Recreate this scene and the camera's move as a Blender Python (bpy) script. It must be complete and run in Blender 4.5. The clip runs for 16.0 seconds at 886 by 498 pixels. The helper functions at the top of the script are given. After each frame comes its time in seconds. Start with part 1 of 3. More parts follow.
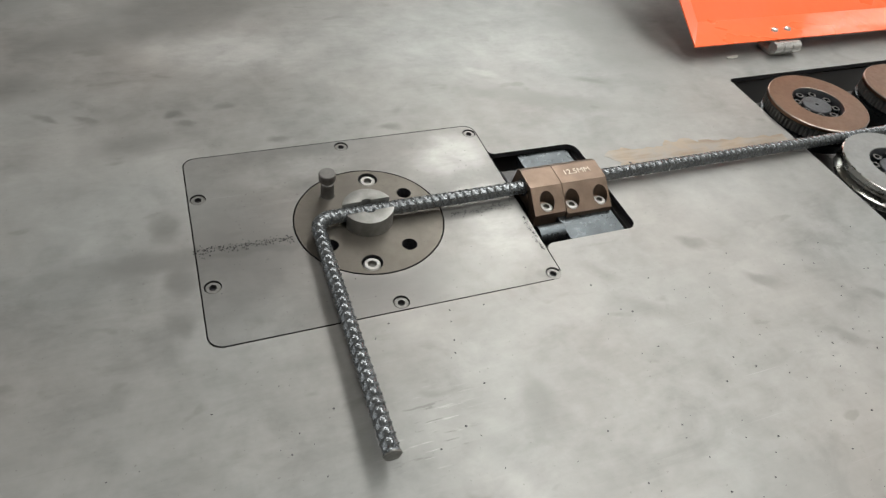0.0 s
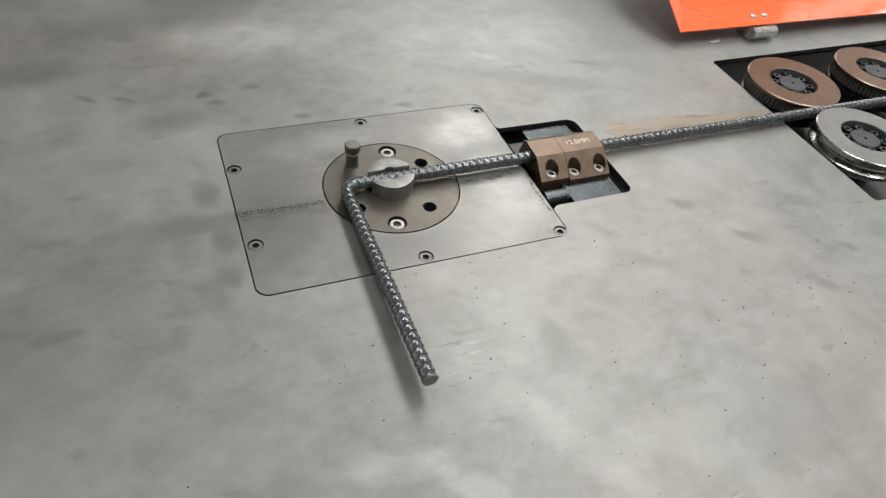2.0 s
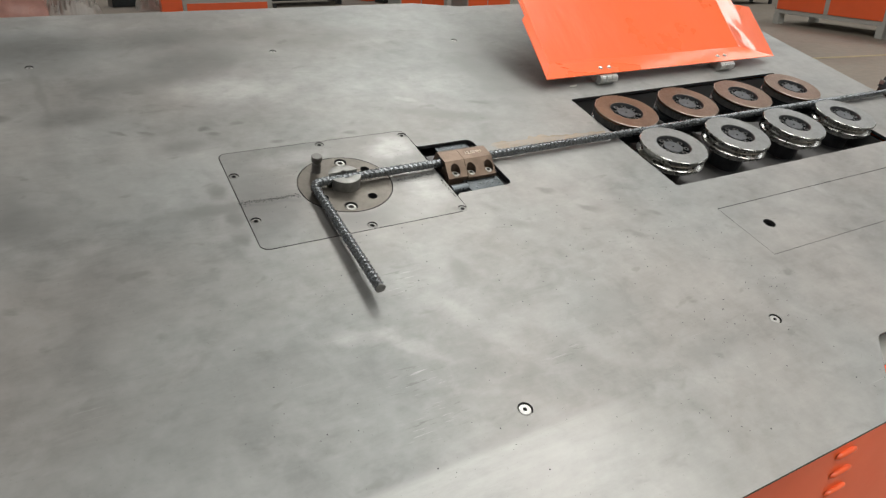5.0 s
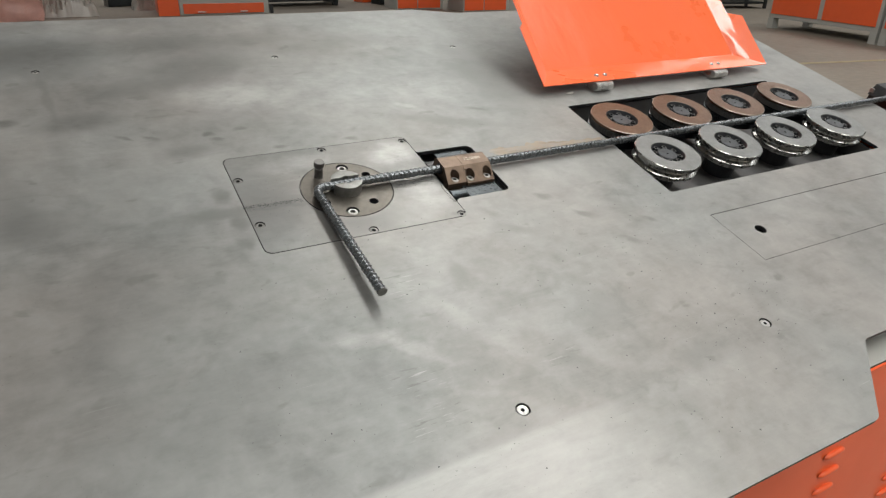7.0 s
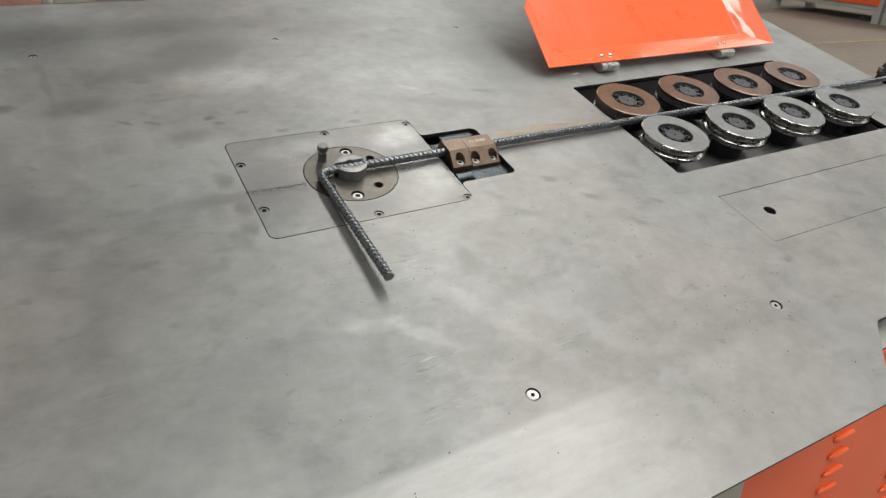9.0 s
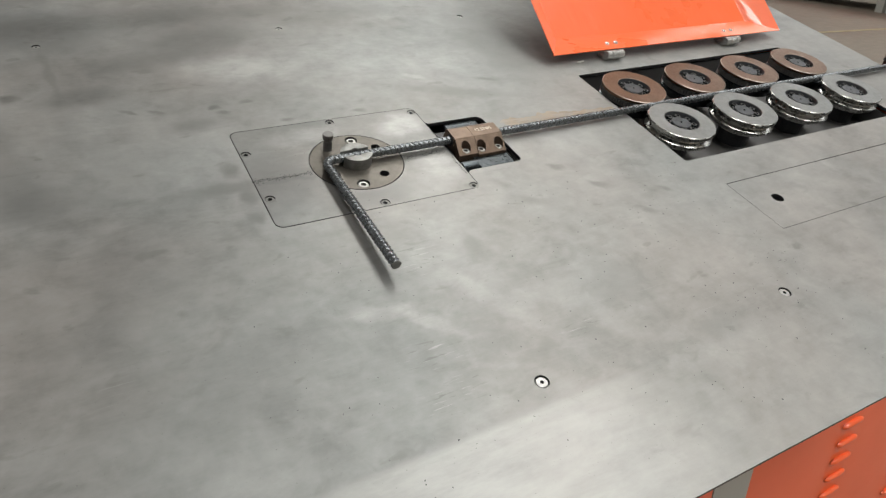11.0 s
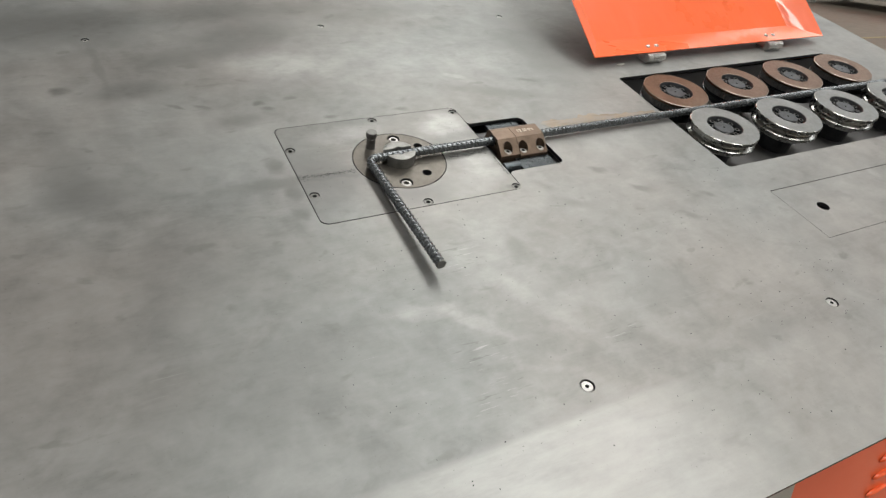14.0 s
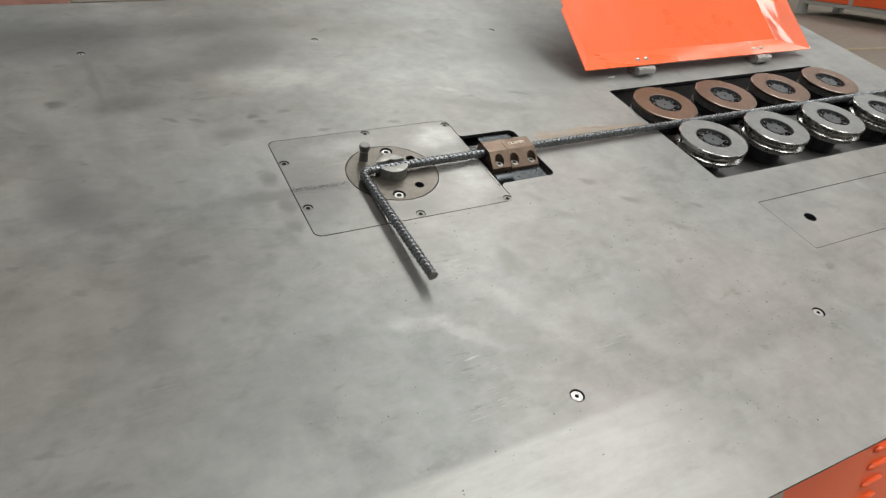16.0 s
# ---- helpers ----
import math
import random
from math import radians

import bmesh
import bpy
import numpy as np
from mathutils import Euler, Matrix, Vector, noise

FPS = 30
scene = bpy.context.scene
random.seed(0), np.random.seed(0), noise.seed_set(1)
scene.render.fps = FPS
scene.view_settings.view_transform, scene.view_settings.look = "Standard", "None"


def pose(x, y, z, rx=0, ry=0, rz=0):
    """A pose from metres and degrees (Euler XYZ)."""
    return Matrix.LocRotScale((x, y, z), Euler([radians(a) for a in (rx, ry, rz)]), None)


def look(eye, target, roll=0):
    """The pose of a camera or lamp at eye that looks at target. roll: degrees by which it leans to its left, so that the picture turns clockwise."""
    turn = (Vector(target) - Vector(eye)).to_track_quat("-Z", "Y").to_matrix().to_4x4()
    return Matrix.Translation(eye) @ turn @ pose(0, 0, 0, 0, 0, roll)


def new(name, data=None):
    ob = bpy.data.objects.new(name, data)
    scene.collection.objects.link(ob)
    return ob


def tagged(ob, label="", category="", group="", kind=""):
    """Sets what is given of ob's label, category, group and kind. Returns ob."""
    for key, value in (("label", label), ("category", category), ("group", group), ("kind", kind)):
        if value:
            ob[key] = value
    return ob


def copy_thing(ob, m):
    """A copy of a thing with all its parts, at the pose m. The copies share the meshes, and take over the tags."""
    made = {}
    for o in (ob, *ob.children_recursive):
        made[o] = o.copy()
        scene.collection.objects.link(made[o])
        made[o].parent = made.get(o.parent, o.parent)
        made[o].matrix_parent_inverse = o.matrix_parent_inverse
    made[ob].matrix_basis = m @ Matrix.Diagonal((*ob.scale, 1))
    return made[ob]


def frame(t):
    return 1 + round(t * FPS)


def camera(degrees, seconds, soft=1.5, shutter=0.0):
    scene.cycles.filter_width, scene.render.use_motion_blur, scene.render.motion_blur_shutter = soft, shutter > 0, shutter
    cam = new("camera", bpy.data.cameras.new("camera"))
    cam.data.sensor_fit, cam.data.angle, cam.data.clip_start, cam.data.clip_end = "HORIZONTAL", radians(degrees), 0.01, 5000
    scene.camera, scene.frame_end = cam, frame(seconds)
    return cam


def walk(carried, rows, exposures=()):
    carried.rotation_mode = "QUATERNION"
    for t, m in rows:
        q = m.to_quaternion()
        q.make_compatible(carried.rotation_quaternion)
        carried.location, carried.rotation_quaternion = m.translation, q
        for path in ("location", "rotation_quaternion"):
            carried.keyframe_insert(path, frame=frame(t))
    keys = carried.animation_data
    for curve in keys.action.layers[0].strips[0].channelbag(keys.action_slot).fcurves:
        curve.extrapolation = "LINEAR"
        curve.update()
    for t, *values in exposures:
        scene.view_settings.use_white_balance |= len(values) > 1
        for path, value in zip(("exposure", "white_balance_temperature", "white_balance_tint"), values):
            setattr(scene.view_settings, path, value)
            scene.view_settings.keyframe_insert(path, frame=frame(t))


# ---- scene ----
cam = camera(67.0, 16.0, 1.3)
SLOPE = 16.5
# the steel table slopes down towards the operator: its own frame, with the bending disc at the origin
TABLE = pose(0, 0, 0.95, SLOPE, 0, 0)
PATH = [
    (0, (-0.1325, -0.4295, 0.4270), (0.4875, 0.8295, -0.9980), 9.10),
    (0.5, (-0.1465, -0.4425, 0.4300), (0.4475, 0.8425, -0.9830), 8.40),
    (1, (-0.1645, -0.4545, 0.4370), (0.4345, 0.8375, -0.9670), 8.70),
    (1.5, (-0.1795, -0.4655, 0.4410), (0.4165, 0.8125, -0.9770), 8.80),
    (2, (-0.1895, -0.4825, 0.4390), (0.4785, 0.7615, -0.9770), 9.60),
    (2.5, (-0.1995, -0.5235, 0.4470), (0.4515, 0.7265, -0.9720), 9.30),
    (3, (-0.1795, -0.6065, 0.4670), (0.3835, 0.6495, -0.9850), 8.00),
    (3.5, (-0.1825, -0.6475, 0.5020), (0.4075, 0.6615, -0.8910), 8.30),
    (4, (-0.2515, -0.6905, 0.5440), (0.5445, 0.5915, -0.7700), 9.70),
    (4.2, (-0.2745, -0.7255, 0.5470), (0.5695, 0.5685, -0.7230), 9.40),
    (6.5, (-0.3425, -0.7535, 0.5730), (0.5555, 0.5245, -0.6770), 11.20),
    (7, (-0.3385, -0.7555, 0.5740), (0.5585, 0.5225, -0.6760), 11.30),
    (7.5, (-0.3375, -0.7515, 0.5710), (0.5645, 0.5165, -0.6850), 11.30),
    (8, (-0.3415, -0.7485, 0.5660), (0.5565, 0.5155, -0.6970), 11.30),
    (8.5, (-0.3405, -0.7465, 0.5650), (0.5505, 0.5115, -0.7100), 11.10),
    (11, (-0.3455, -0.7435, 0.5570), (0.5305, 0.4965, -0.7450), 10.70),
    (11.5, (-0.3535, -0.7415, 0.5520), (0.5175, 0.4915, -0.7600), 10.30),
    (12, (-0.3525, -0.7355, 0.5480), (0.5195, 0.4705, -0.7870), 10.50),
    (12.5, (-0.3585, -0.7315, 0.5450), (0.4925, 0.4995, -0.7820), 10.60),
    (13, (-0.3635, -0.7315, 0.5490), (0.4645, 0.5185, -0.7750), 10.50),
    (13.5, (-0.3655, -0.7295, 0.5530), (0.4655, 0.5225, -0.7670), 10.60),
    (14, (-0.3725, -0.7285, 0.5530), (0.4535, 0.5365, -0.7590), 10.80),
    (14.5, (-0.3725, -0.7315, 0.5570), (0.4605, 0.5365, -0.7470), 10.80),
    (15, (-0.3775, -0.7335, 0.5590), (0.4575, 0.5435, -0.7340), 11.00),
    (15.5, (-0.3755, -0.7375, 0.5600), (0.4525, 0.5475, -0.7300), 10.60),
    (16, (-0.3725, -0.7355, 0.5620), (0.4715, 0.5415, -0.7260), 10.90),
]
walk(cam, [(t, TABLE @ look(eye, target, roll)) for t, eye, target, roll in PATH], [(0, 0.30), (2.5, 0.25), (3.2, 0.35), (4.2, 0.26), (6.5, 0.18), (16, 0.17)])

# ---- light: a factory hall lit by long skylights in its roof ----
ROOF = 7.0
# unseen openings; the third and fifth are added as fill light
SKYLIGHTS = [(3.3, -3.0, 1.7, 18.0), (13.5, 2.0, 2.4, 22.0), (-8.0, -3.0, 2.4, 18.0), (-0.55, -2.6, 1.5, 2.6), (4.0, 18.0, 22.0, 2.2)]
POWER = [760.0, 600.0, 280.0, 125.0, 480.0]
world = bpy.data.worlds.new("world")
scene.world = world
world.use_nodes = True
sky = world.node_tree.nodes.new("ShaderNodeTexSky")
sky.sky_type, sky.sun_disc, sky.sun_elevation, sky.sun_rotation = "NISHITA", False, radians(50), radians(60)
world.node_tree.links.new(sky.outputs[0], world.node_tree.nodes["Background"].inputs[0])
world.node_tree.nodes["Background"].inputs[1].default_value = 0.1
for (lx, ly, lw, lh), power in zip(SKYLIGHTS, POWER):
    lamp = bpy.data.lights.new("unseen_skylight_lamp", "AREA")
    lamp.shape, lamp.size, lamp.size_y, lamp.energy, lamp.color = "RECTANGLE", lw, lh, power, (0.985, 0.968, 0.912)
    new("unseen_skylight_lamp", lamp).matrix_world = pose(lx, ly, ROOF - 0.05)


# ---- materials ----
class Nodes:
    """A short way to write node materials."""

    def __init__(self, name):
        self.mat = bpy.data.materials.new(name)
        self.mat.use_nodes = True
        self.t = self.mat.node_tree
        self.bsdf = self.t.nodes["Principled BSDF"]
        self.coord = self.t.nodes.new("ShaderNodeTexCoord").outputs["Object"]

    def put(self, socket, value):
        if isinstance(value, bpy.types.NodeSocket):
            self.t.links.new(value, socket)
        else:
            socket.default_value = value

    def mapping(self, loc=(0, 0, 0), rot=(0, 0, 0), scale=(1, 1, 1), vec=None):
        n = self.t.nodes.new("ShaderNodeMapping")
        self.put(n.inputs["Vector"], vec or self.coord)
        n.inputs["Location"].default_value, n.inputs["Scale"].default_value = loc, scale
        n.inputs["Rotation"].default_value = [radians(a) for a in rot]
        return n.outputs[0]

    def noise(self, scale, detail=4, rough=0.55, vec=None, distort=0.0):
        n = self.t.nodes.new("ShaderNodeTexNoise")
        self.put(n.inputs["Vector"], vec or self.coord)
        n.inputs["Scale"].default_value, n.inputs["Detail"].default_value = scale, detail
        n.inputs["Roughness"].default_value, n.inputs["Distortion"].default_value = rough, distort
        return n.outputs["Fac"]

    def remap(self, value, a, b, c=0.0, d=1.0, smooth=False):
        n = self.t.nodes.new("ShaderNodeMapRange")
        if smooth:
            n.interpolation_type = "SMOOTHSTEP"
        self.put(n.inputs[0], value)
        for i, v in enumerate((a, b, c, d)):
            n.inputs[i + 1].default_value = v
        return n.outputs[0]

    def math(self, op, a, b=0.0):
        n = self.t.nodes.new("ShaderNodeMath")
        n.operation = op
        self.put(n.inputs[0], a)
        self.put(n.inputs[1], b)
        return n.outputs[0]

    def mix(self, fac, a, b, blend="MIX"):
        n = self.t.nodes.new("ShaderNodeMix")
        n.data_type, n.blend_type = "RGBA", blend
        self.put(n.inputs[0], fac)
        for s, v in ((n.inputs[6], a), (n.inputs[7], b)):
            self.put(s, v if isinstance(v, bpy.types.NodeSocket) else (*v, 1.0))
        return n.outputs[2]

    def bump(self, height, strength=0.2, distance=0.001):
        n = self.t.nodes.new("ShaderNodeBump")
        self.put(n.inputs["Height"], height)
        n.inputs["Strength"].default_value, n.inputs["Distance"].default_value = strength, distance
        self.put(self.bsdf.inputs["Normal"], n.outputs[0])

    def spot(self, x, y, rx, ry, turn=0.0, wobble=None):
        """1 at a place of the table, falling to 0 at the ellipse round it."""
        n = self.t.nodes.new("ShaderNodeMapping")
        n.vector_type = "TEXTURE"
        self.put(n.inputs["Vector"], wobble or self.coord)
        n.inputs["Location"].default_value = (x, y, 0)
        n.inputs["Rotation"].default_value = (0, 0, radians(turn))
        n.inputs["Scale"].default_value = (rx, ry, 1)
        g = self.t.nodes.new("ShaderNodeTexGradient")
        g.gradient_type = "SPHERICAL"
        self.put(g.inputs[0], n.outputs[0])
        return g.outputs["Fac"]

    def wobbled(self, scale, amount):
        n = self.t.nodes.new("ShaderNodeTexNoise")
        self.put(n.inputs["Vector"], self.coord)
        n.inputs["Scale"].default_value, n.inputs["Detail"].default_value = scale, 4
        a = self.t.nodes.new("ShaderNodeVectorMath")
        a.operation = "MULTIPLY_ADD"
        self.put(a.inputs[0], n.outputs["Color"])
        a.inputs[1].default_value = (amount, amount, 0)
        self.put(a.inputs[2], self.coord)
        b = self.t.nodes.new("ShaderNodeVectorMath")
        b.operation = "SUBTRACT"
        self.put(b.inputs[0], a.outputs[0])
        b.inputs[1].default_value = (amount / 2, amount / 2, 0)
        return b.outputs[0]

    def done(self, color, rough, metal=0.0, coat=0.0):
        self.put(self.bsdf.inputs["Base Color"], color if isinstance(color, bpy.types.NodeSocket) else (*color, 1.0))
        self.put(self.bsdf.inputs["Roughness"], rough)
        self.put(self.bsdf.inputs["Metallic"], metal)
        self.bsdf.inputs["Coat Weight"].default_value = coat
        self.bsdf.inputs["Coat Roughness"].default_value = 0.06
        return self.mat


# stains and tonal patches of the sheet: x, y, half length, half width, turn, strength (minus: lighter)
STAINS = [(-0.4235, 0.2865, 0.013, 0.011, 0, 0.7), (-0.4675, 0.5075, 0.09, 0.07, 0, 0.5), (-0.350, 0.500, 0.06, 0.07, 20, 0.5), (-0.366, 0.350, 0.085, 0.007, 94, 0.28), (-0.335, 0.268, 0.055, 0.028, 5, 0.55),
          (-0.2745, 0.2085, 0.014, 0.004, -30, 0.5), (-0.2385, 0.2025, 0.013, 0.004, -30, 0.5), (-0.1535, 0.1945, 0.009, 0.006, 0, 0.7), (-0.1025, 0.2005, 0.010, 0.006, 0, 0.5), (-0.145, 0.178, 0.008, 0.005, 0, 0.6),
          (-0.12, 0.43, 0.10, 0.06, 10, 0.45), (-0.20, 0.15, 0.035, 0.02, 0, 0.4), (-0.425, 0.06, 0.035, 0.065, 5, 0.4), (-0.40, 0.02, 0.06, 0.03, 0, 0.2),
          (-0.1685, -0.0345, 0.012, 0.016, 0, 0.5), (-0.1695, -0.0815, 0.010, 0.014, 0, 0.5), (-0.175, 0.03, 0.012, 0.020, 0, 0.5), (-0.19, -0.01, 0.06, 0.010, -4, 0.4), (-0.26, -0.015, 0.09, 0.008, -4, 0.12),
          (-0.27, 0.53, 0.16, 0.05, 0, 0.45), (-0.10, 0.53, 0.16, 0.03, 4, 0.35), (-0.2265, 0.3645, 0.09, 0.03, 5, 0.35), (0.10, 0.50, 0.16, 0.04, 0, 0.25), (0.12, 0.30, 0.16, 0.10, 0, -0.25), (0.30, 0.26, 0.10, 0.05, 0, -0.25),
          # the first here darkens the sheet left of the open cover
          (0.42, 0.30, 0.07, 0.15, 0, 0.35), (0.26, 0.15, 0.10, 0.015, -22, 0.3), (0.33, 0.18, 0.02, 0.006, -30, 0.5), (0.20, 0.22, 0.02, 0.008, -30, -0.5), (0.06, 0.135, 0.012, 0.006, 0, 0.5), (-0.06, 0.135, 0.010, 0.006, 0, 0.5),
          (-0.085, -0.288, 0.05, 0.010, -8, -0.4), (-0.045, -0.315, 0.05, 0.010, -50, -0.4), (0.03, -0.29, 0.12, 0.014, -62, -0.3), (0.05, -0.19, 0.05, 0.04, 40, -0.25), (0.07, -0.215, 0.025, 0.012, 70, 0.35),
          (0.33, -0.16, 0.018, 0.007, -40, 0.45), (0.29, -0.10, 0.012, 0.007, -30, 0.4), (0.36, -0.235, 0.02, 0.006, -45, 0.4), (0.43, -0.20, 0.012, 0.006, -45, 0.4), (0.20, -0.16, 0.03, 0.010, -35, 0.25), (0.13, -0.40, 0.025, 0.010, -20, 0.22),
          (0.05, -0.40, 0.03, 0.008, 15, 0.2), (0.24, -0.34, 0.07, 0.03, 10, 0.2), (0.30, -0.45, 0.05, 0.02, 0, 0.2), (-0.35, -0.15, 0.14, 0.10, 20, 0.12), (-0.30, -0.32, 0.16, 0.08, 0, 0.12), (-0.085, 0.308, 0.085, 0.045, -8, -0.75), (-0.06, 0.315, 0.06, 0.035, -8, -0.4)]
SCRATCHES = [(-0.017, -0.218, 0.055, 0.040, 30), (-0.062, -0.360, 0.060, 0.030, -10), (-0.060, -0.415, 0.060, 0.025, 10), (0.12, -0.392, 0.04, 0.02, 10)]
# bright and dark reflections painted into the plate's colour, with stains along the bar
PLATE_STAINS_AND_SHINE = [(0.105, 0.075, 0.04, 0.03, 20, -0.8), (0.115, -0.03, 0.03, 0.05, 10, -0.6), (-0.05, 0.085, 0.06, 0.02, 0, -0.4), (0.02, -0.085, 0.08, 0.02, 5, 0.35), (-0.11, 0.0, 0.04, 0.06, 0, 0.3),
                # second here: dark strip under the bar, its shadow and scale in one
                (0.09, 0.012, 0.05, 0.008, 2, -0.6), (0.09, -0.012, 0.06, 0.006, 2, 0.55), (-0.11, -0.014, 0.06, 0.006, -5, 0.5), (-0.02, -0.075, 0.03, 0.012, 0, 0.3), (0.08, -0.08, 0.05, 0.03, 30, -0.3)]


def make_sheet_steel(name, tone=1.0, stains=(), rough=0.50, front=False):
    n = Nodes(name)
    clouds = n.noise(4.0, 6, 0.6)
    streaks = n.noise(5.0, 6, 0.65, n.mapping(rot=(0, 0, 6), scale=(1.0, 1.5, 1.0)))
    blotch = n.noise(26.0, 6, 0.62, distort=0.25)
    fine = n.noise(75.0, 5, 0.65, n.mapping(rot=(0, 0, -30), scale=(0.6, 1.4, 1.0)), 0.4)
    grain = n.noise(160.0, 3, 0.6, n.mapping(scale=(0.25, 2.0, 1.0)))
    dark, light = tuple(v * tone for v in (0.196, 0.196, 0.185)), tuple(v * tone for v in (0.392, 0.390, 0.368))
    mixed = n.math("ADD", n.math("MULTIPLY", clouds, 0.33), n.math("MULTIPLY", streaks, 0.30))
    mixed = n.math("ADD", mixed, n.math("ADD", n.math("MULTIPLY", blotch, 0.26), n.math("MULTIPLY", fine, 0.07)))
    color = n.mix(n.remap(mixed, 0.37, 0.63), dark, light)
    # faint warm and cool casts of the rolled surface
    cast = n.noise(2.2, 3, 0.5, n.mapping(loc=(4, 8, 0)))
    color = n.mix(n.remap(cast, 0.40, 0.62), n.mix(1.0, color, (0.968, 1.0, 1.04), "MULTIPLY"), n.mix(1.0, color, (1.04, 1.0, 1.01), "MULTIPLY"))
    color = n.mix(n.remap(grain, 0.3, 0.7, 0.0, 0.09), color, light)
    smears = n.remap(n.noise(11.0, 5, 0.6, n.mapping(rot=(0, 0, 28), scale=(1.0, 1.7, 1.0)), 0.8), 0.57, 0.72, 0.0, 0.30)
    color = n.mix(smears, color, (0.13, 0.13, 0.125))
    rubbed = n.remap(n.noise(7.0, 6, 0.65, n.mapping(loc=(3, 1, 0), rot=(0, 0, -40), scale=(1.0, 1.5, 1.0)), 0.6), 0.56, 0.72, 0.0, 0.22)
    color = n.mix(rubbed, color, (0.44, 0.44, 0.43))
    spots = n.remap(n.noise(24.0, 3, 0.5, n.mapping(loc=(2, 5, 0), rot=(0, 0, 15), scale=(0.8, 1.5, 1.0)), 0.3), 0.655, 0.72, 0.0, 0.34)
    color = n.mix(spots, color, (0.14, 0.14, 0.13))
    rough_at = n.remap(n.math("ADD", n.math("MULTIPLY", streaks, 0.6), n.math("MULTIPLY", blotch, 0.4)), 0.33, 0.67, rough - 0.05, rough + 0.07)
    if stains:
        wob = n.wobbled(34.0, 0.022)
        # on the plate some of these patches are painted reflections
        for x, y, rx, ry, turn, s in stains:
            at = n.remap(n.spot(x, y, rx * 1.5, ry * 1.5, turn, wob), 0.0, 0.8, 0.0, min(0.9, s * 1.35 if s > 0 else -s * 0.85), True)
            at = n.math("MULTIPLY", at, n.remap(n.math("ADD", n.math("MULTIPLY", blotch, 0.6), n.math("MULTIPLY", fine, 0.4)), 0.36, 0.62, 0.45, 1.0))
            color = n.mix(at, color, (0.12, 0.12, 0.115) if s > 0 else (0.46, 0.46, 0.445))
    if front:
        # the front margin is lighter, up to a straight edge that fades out
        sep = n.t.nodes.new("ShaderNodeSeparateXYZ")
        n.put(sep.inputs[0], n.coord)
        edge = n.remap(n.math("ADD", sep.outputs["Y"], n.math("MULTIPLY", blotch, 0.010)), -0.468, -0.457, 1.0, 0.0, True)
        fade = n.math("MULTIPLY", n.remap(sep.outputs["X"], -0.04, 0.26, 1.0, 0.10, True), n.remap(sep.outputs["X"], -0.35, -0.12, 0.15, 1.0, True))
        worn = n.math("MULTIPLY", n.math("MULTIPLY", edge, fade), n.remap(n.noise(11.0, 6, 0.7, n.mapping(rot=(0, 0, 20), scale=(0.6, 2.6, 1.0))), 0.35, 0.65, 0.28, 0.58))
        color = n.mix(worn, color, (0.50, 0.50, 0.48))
        # bundles of short scratches where bent bars were dragged off
        light = n.remap(n.noise(60.0, 3, 0.6, n.mapping(rot=(0, 0, -12), scale=(0.5, 5.0, 1.0))), 0.60, 0.68)
        dull = n.remap(n.noise(60.0, 3, 0.6, n.mapping(loc=(3, 7, 0), rot=(0, 0, -12), scale=(0.6, 4.0, 1.0))), 0.60, 0.67)
        for x, y, rx, ry, turn in SCRATCHES:
            here = n.remap(n.spot(x, y, rx, ry, turn, wob), 0.0, 0.7, 0.0, 0.5, True)
            color = n.mix(n.math("MULTIPLY", here, dull), color, (0.11, 0.11, 0.105))
            color = n.mix(n.math("MULTIPLY", here, light), color, (0.46, 0.46, 0.445))
    lines = n.remap(n.noise(9.0, 3, 0.5, n.mapping(rot=(0, 0, 62), scale=(0.8, 42.0, 1.0))), 0.68, 0.74, 0.0, 0.3)
    lines = n.math("MULTIPLY", lines, n.remap(n.noise(5.0, 3, 0.5, n.mapping(loc=(7, 2, 0))), 0.50, 0.66))
    color = n.mix(lines, color, (0.50, 0.50, 0.49))
    lines = n.remap(n.noise(7.0, 3, 0.5, n.mapping(rot=(0, 0, -8), scale=(0.8, 34.0, 1.0))), 0.69, 0.75, 0.0, 0.25)
    lines = n.math("MULTIPLY", lines, n.remap(n.noise(4.0, 3, 0.5, n.mapping(loc=(1, 9, 0))), 0.50, 0.66))
    color = n.mix(lines, color, (0.15, 0.15, 0.145))
    specks = n.remap(n.noise(330.0, 2, 0.5), 0.70, 0.76, 0.0, 0.35)
    color = n.mix(specks, color, (0.08, 0.08, 0.075))
    n.bump(n.math("ADD", n.math("MULTIPLY", grain, 0.4), n.noise(60.0, 4)), 0.08, 0.0006)
    return n.done(color, rough_at, 0.50)


def make_metal(name, base, rough, spread=0.25, scale=60.0, metal=1.0, tint=None, bump=0.1):
    n = Nodes(name)
    f = n.noise(scale, 5, 0.6)
    g = n.noise(scale * 6, 3, 0.6)
    lo, hi = tuple(v * (1 - spread) for v in base), tuple(min(1.0, v * (1 + spread)) for v in base)
    color = n.mix(n.remap(f, 0.3, 0.7), lo, hi)
    if tint:
        color = n.mix(n.remap(n.noise(scale * 0.4, 4), 0.45, 0.7, 0.0, 0.6), color, tint)
    n.bump(n.math("ADD", f, n.math("MULTIPLY", g, 0.5)), bump, 0.0005)
    return n.done(color, n.remap(g, 0.3, 0.7, rough * 0.8, rough * 1.25), metal)


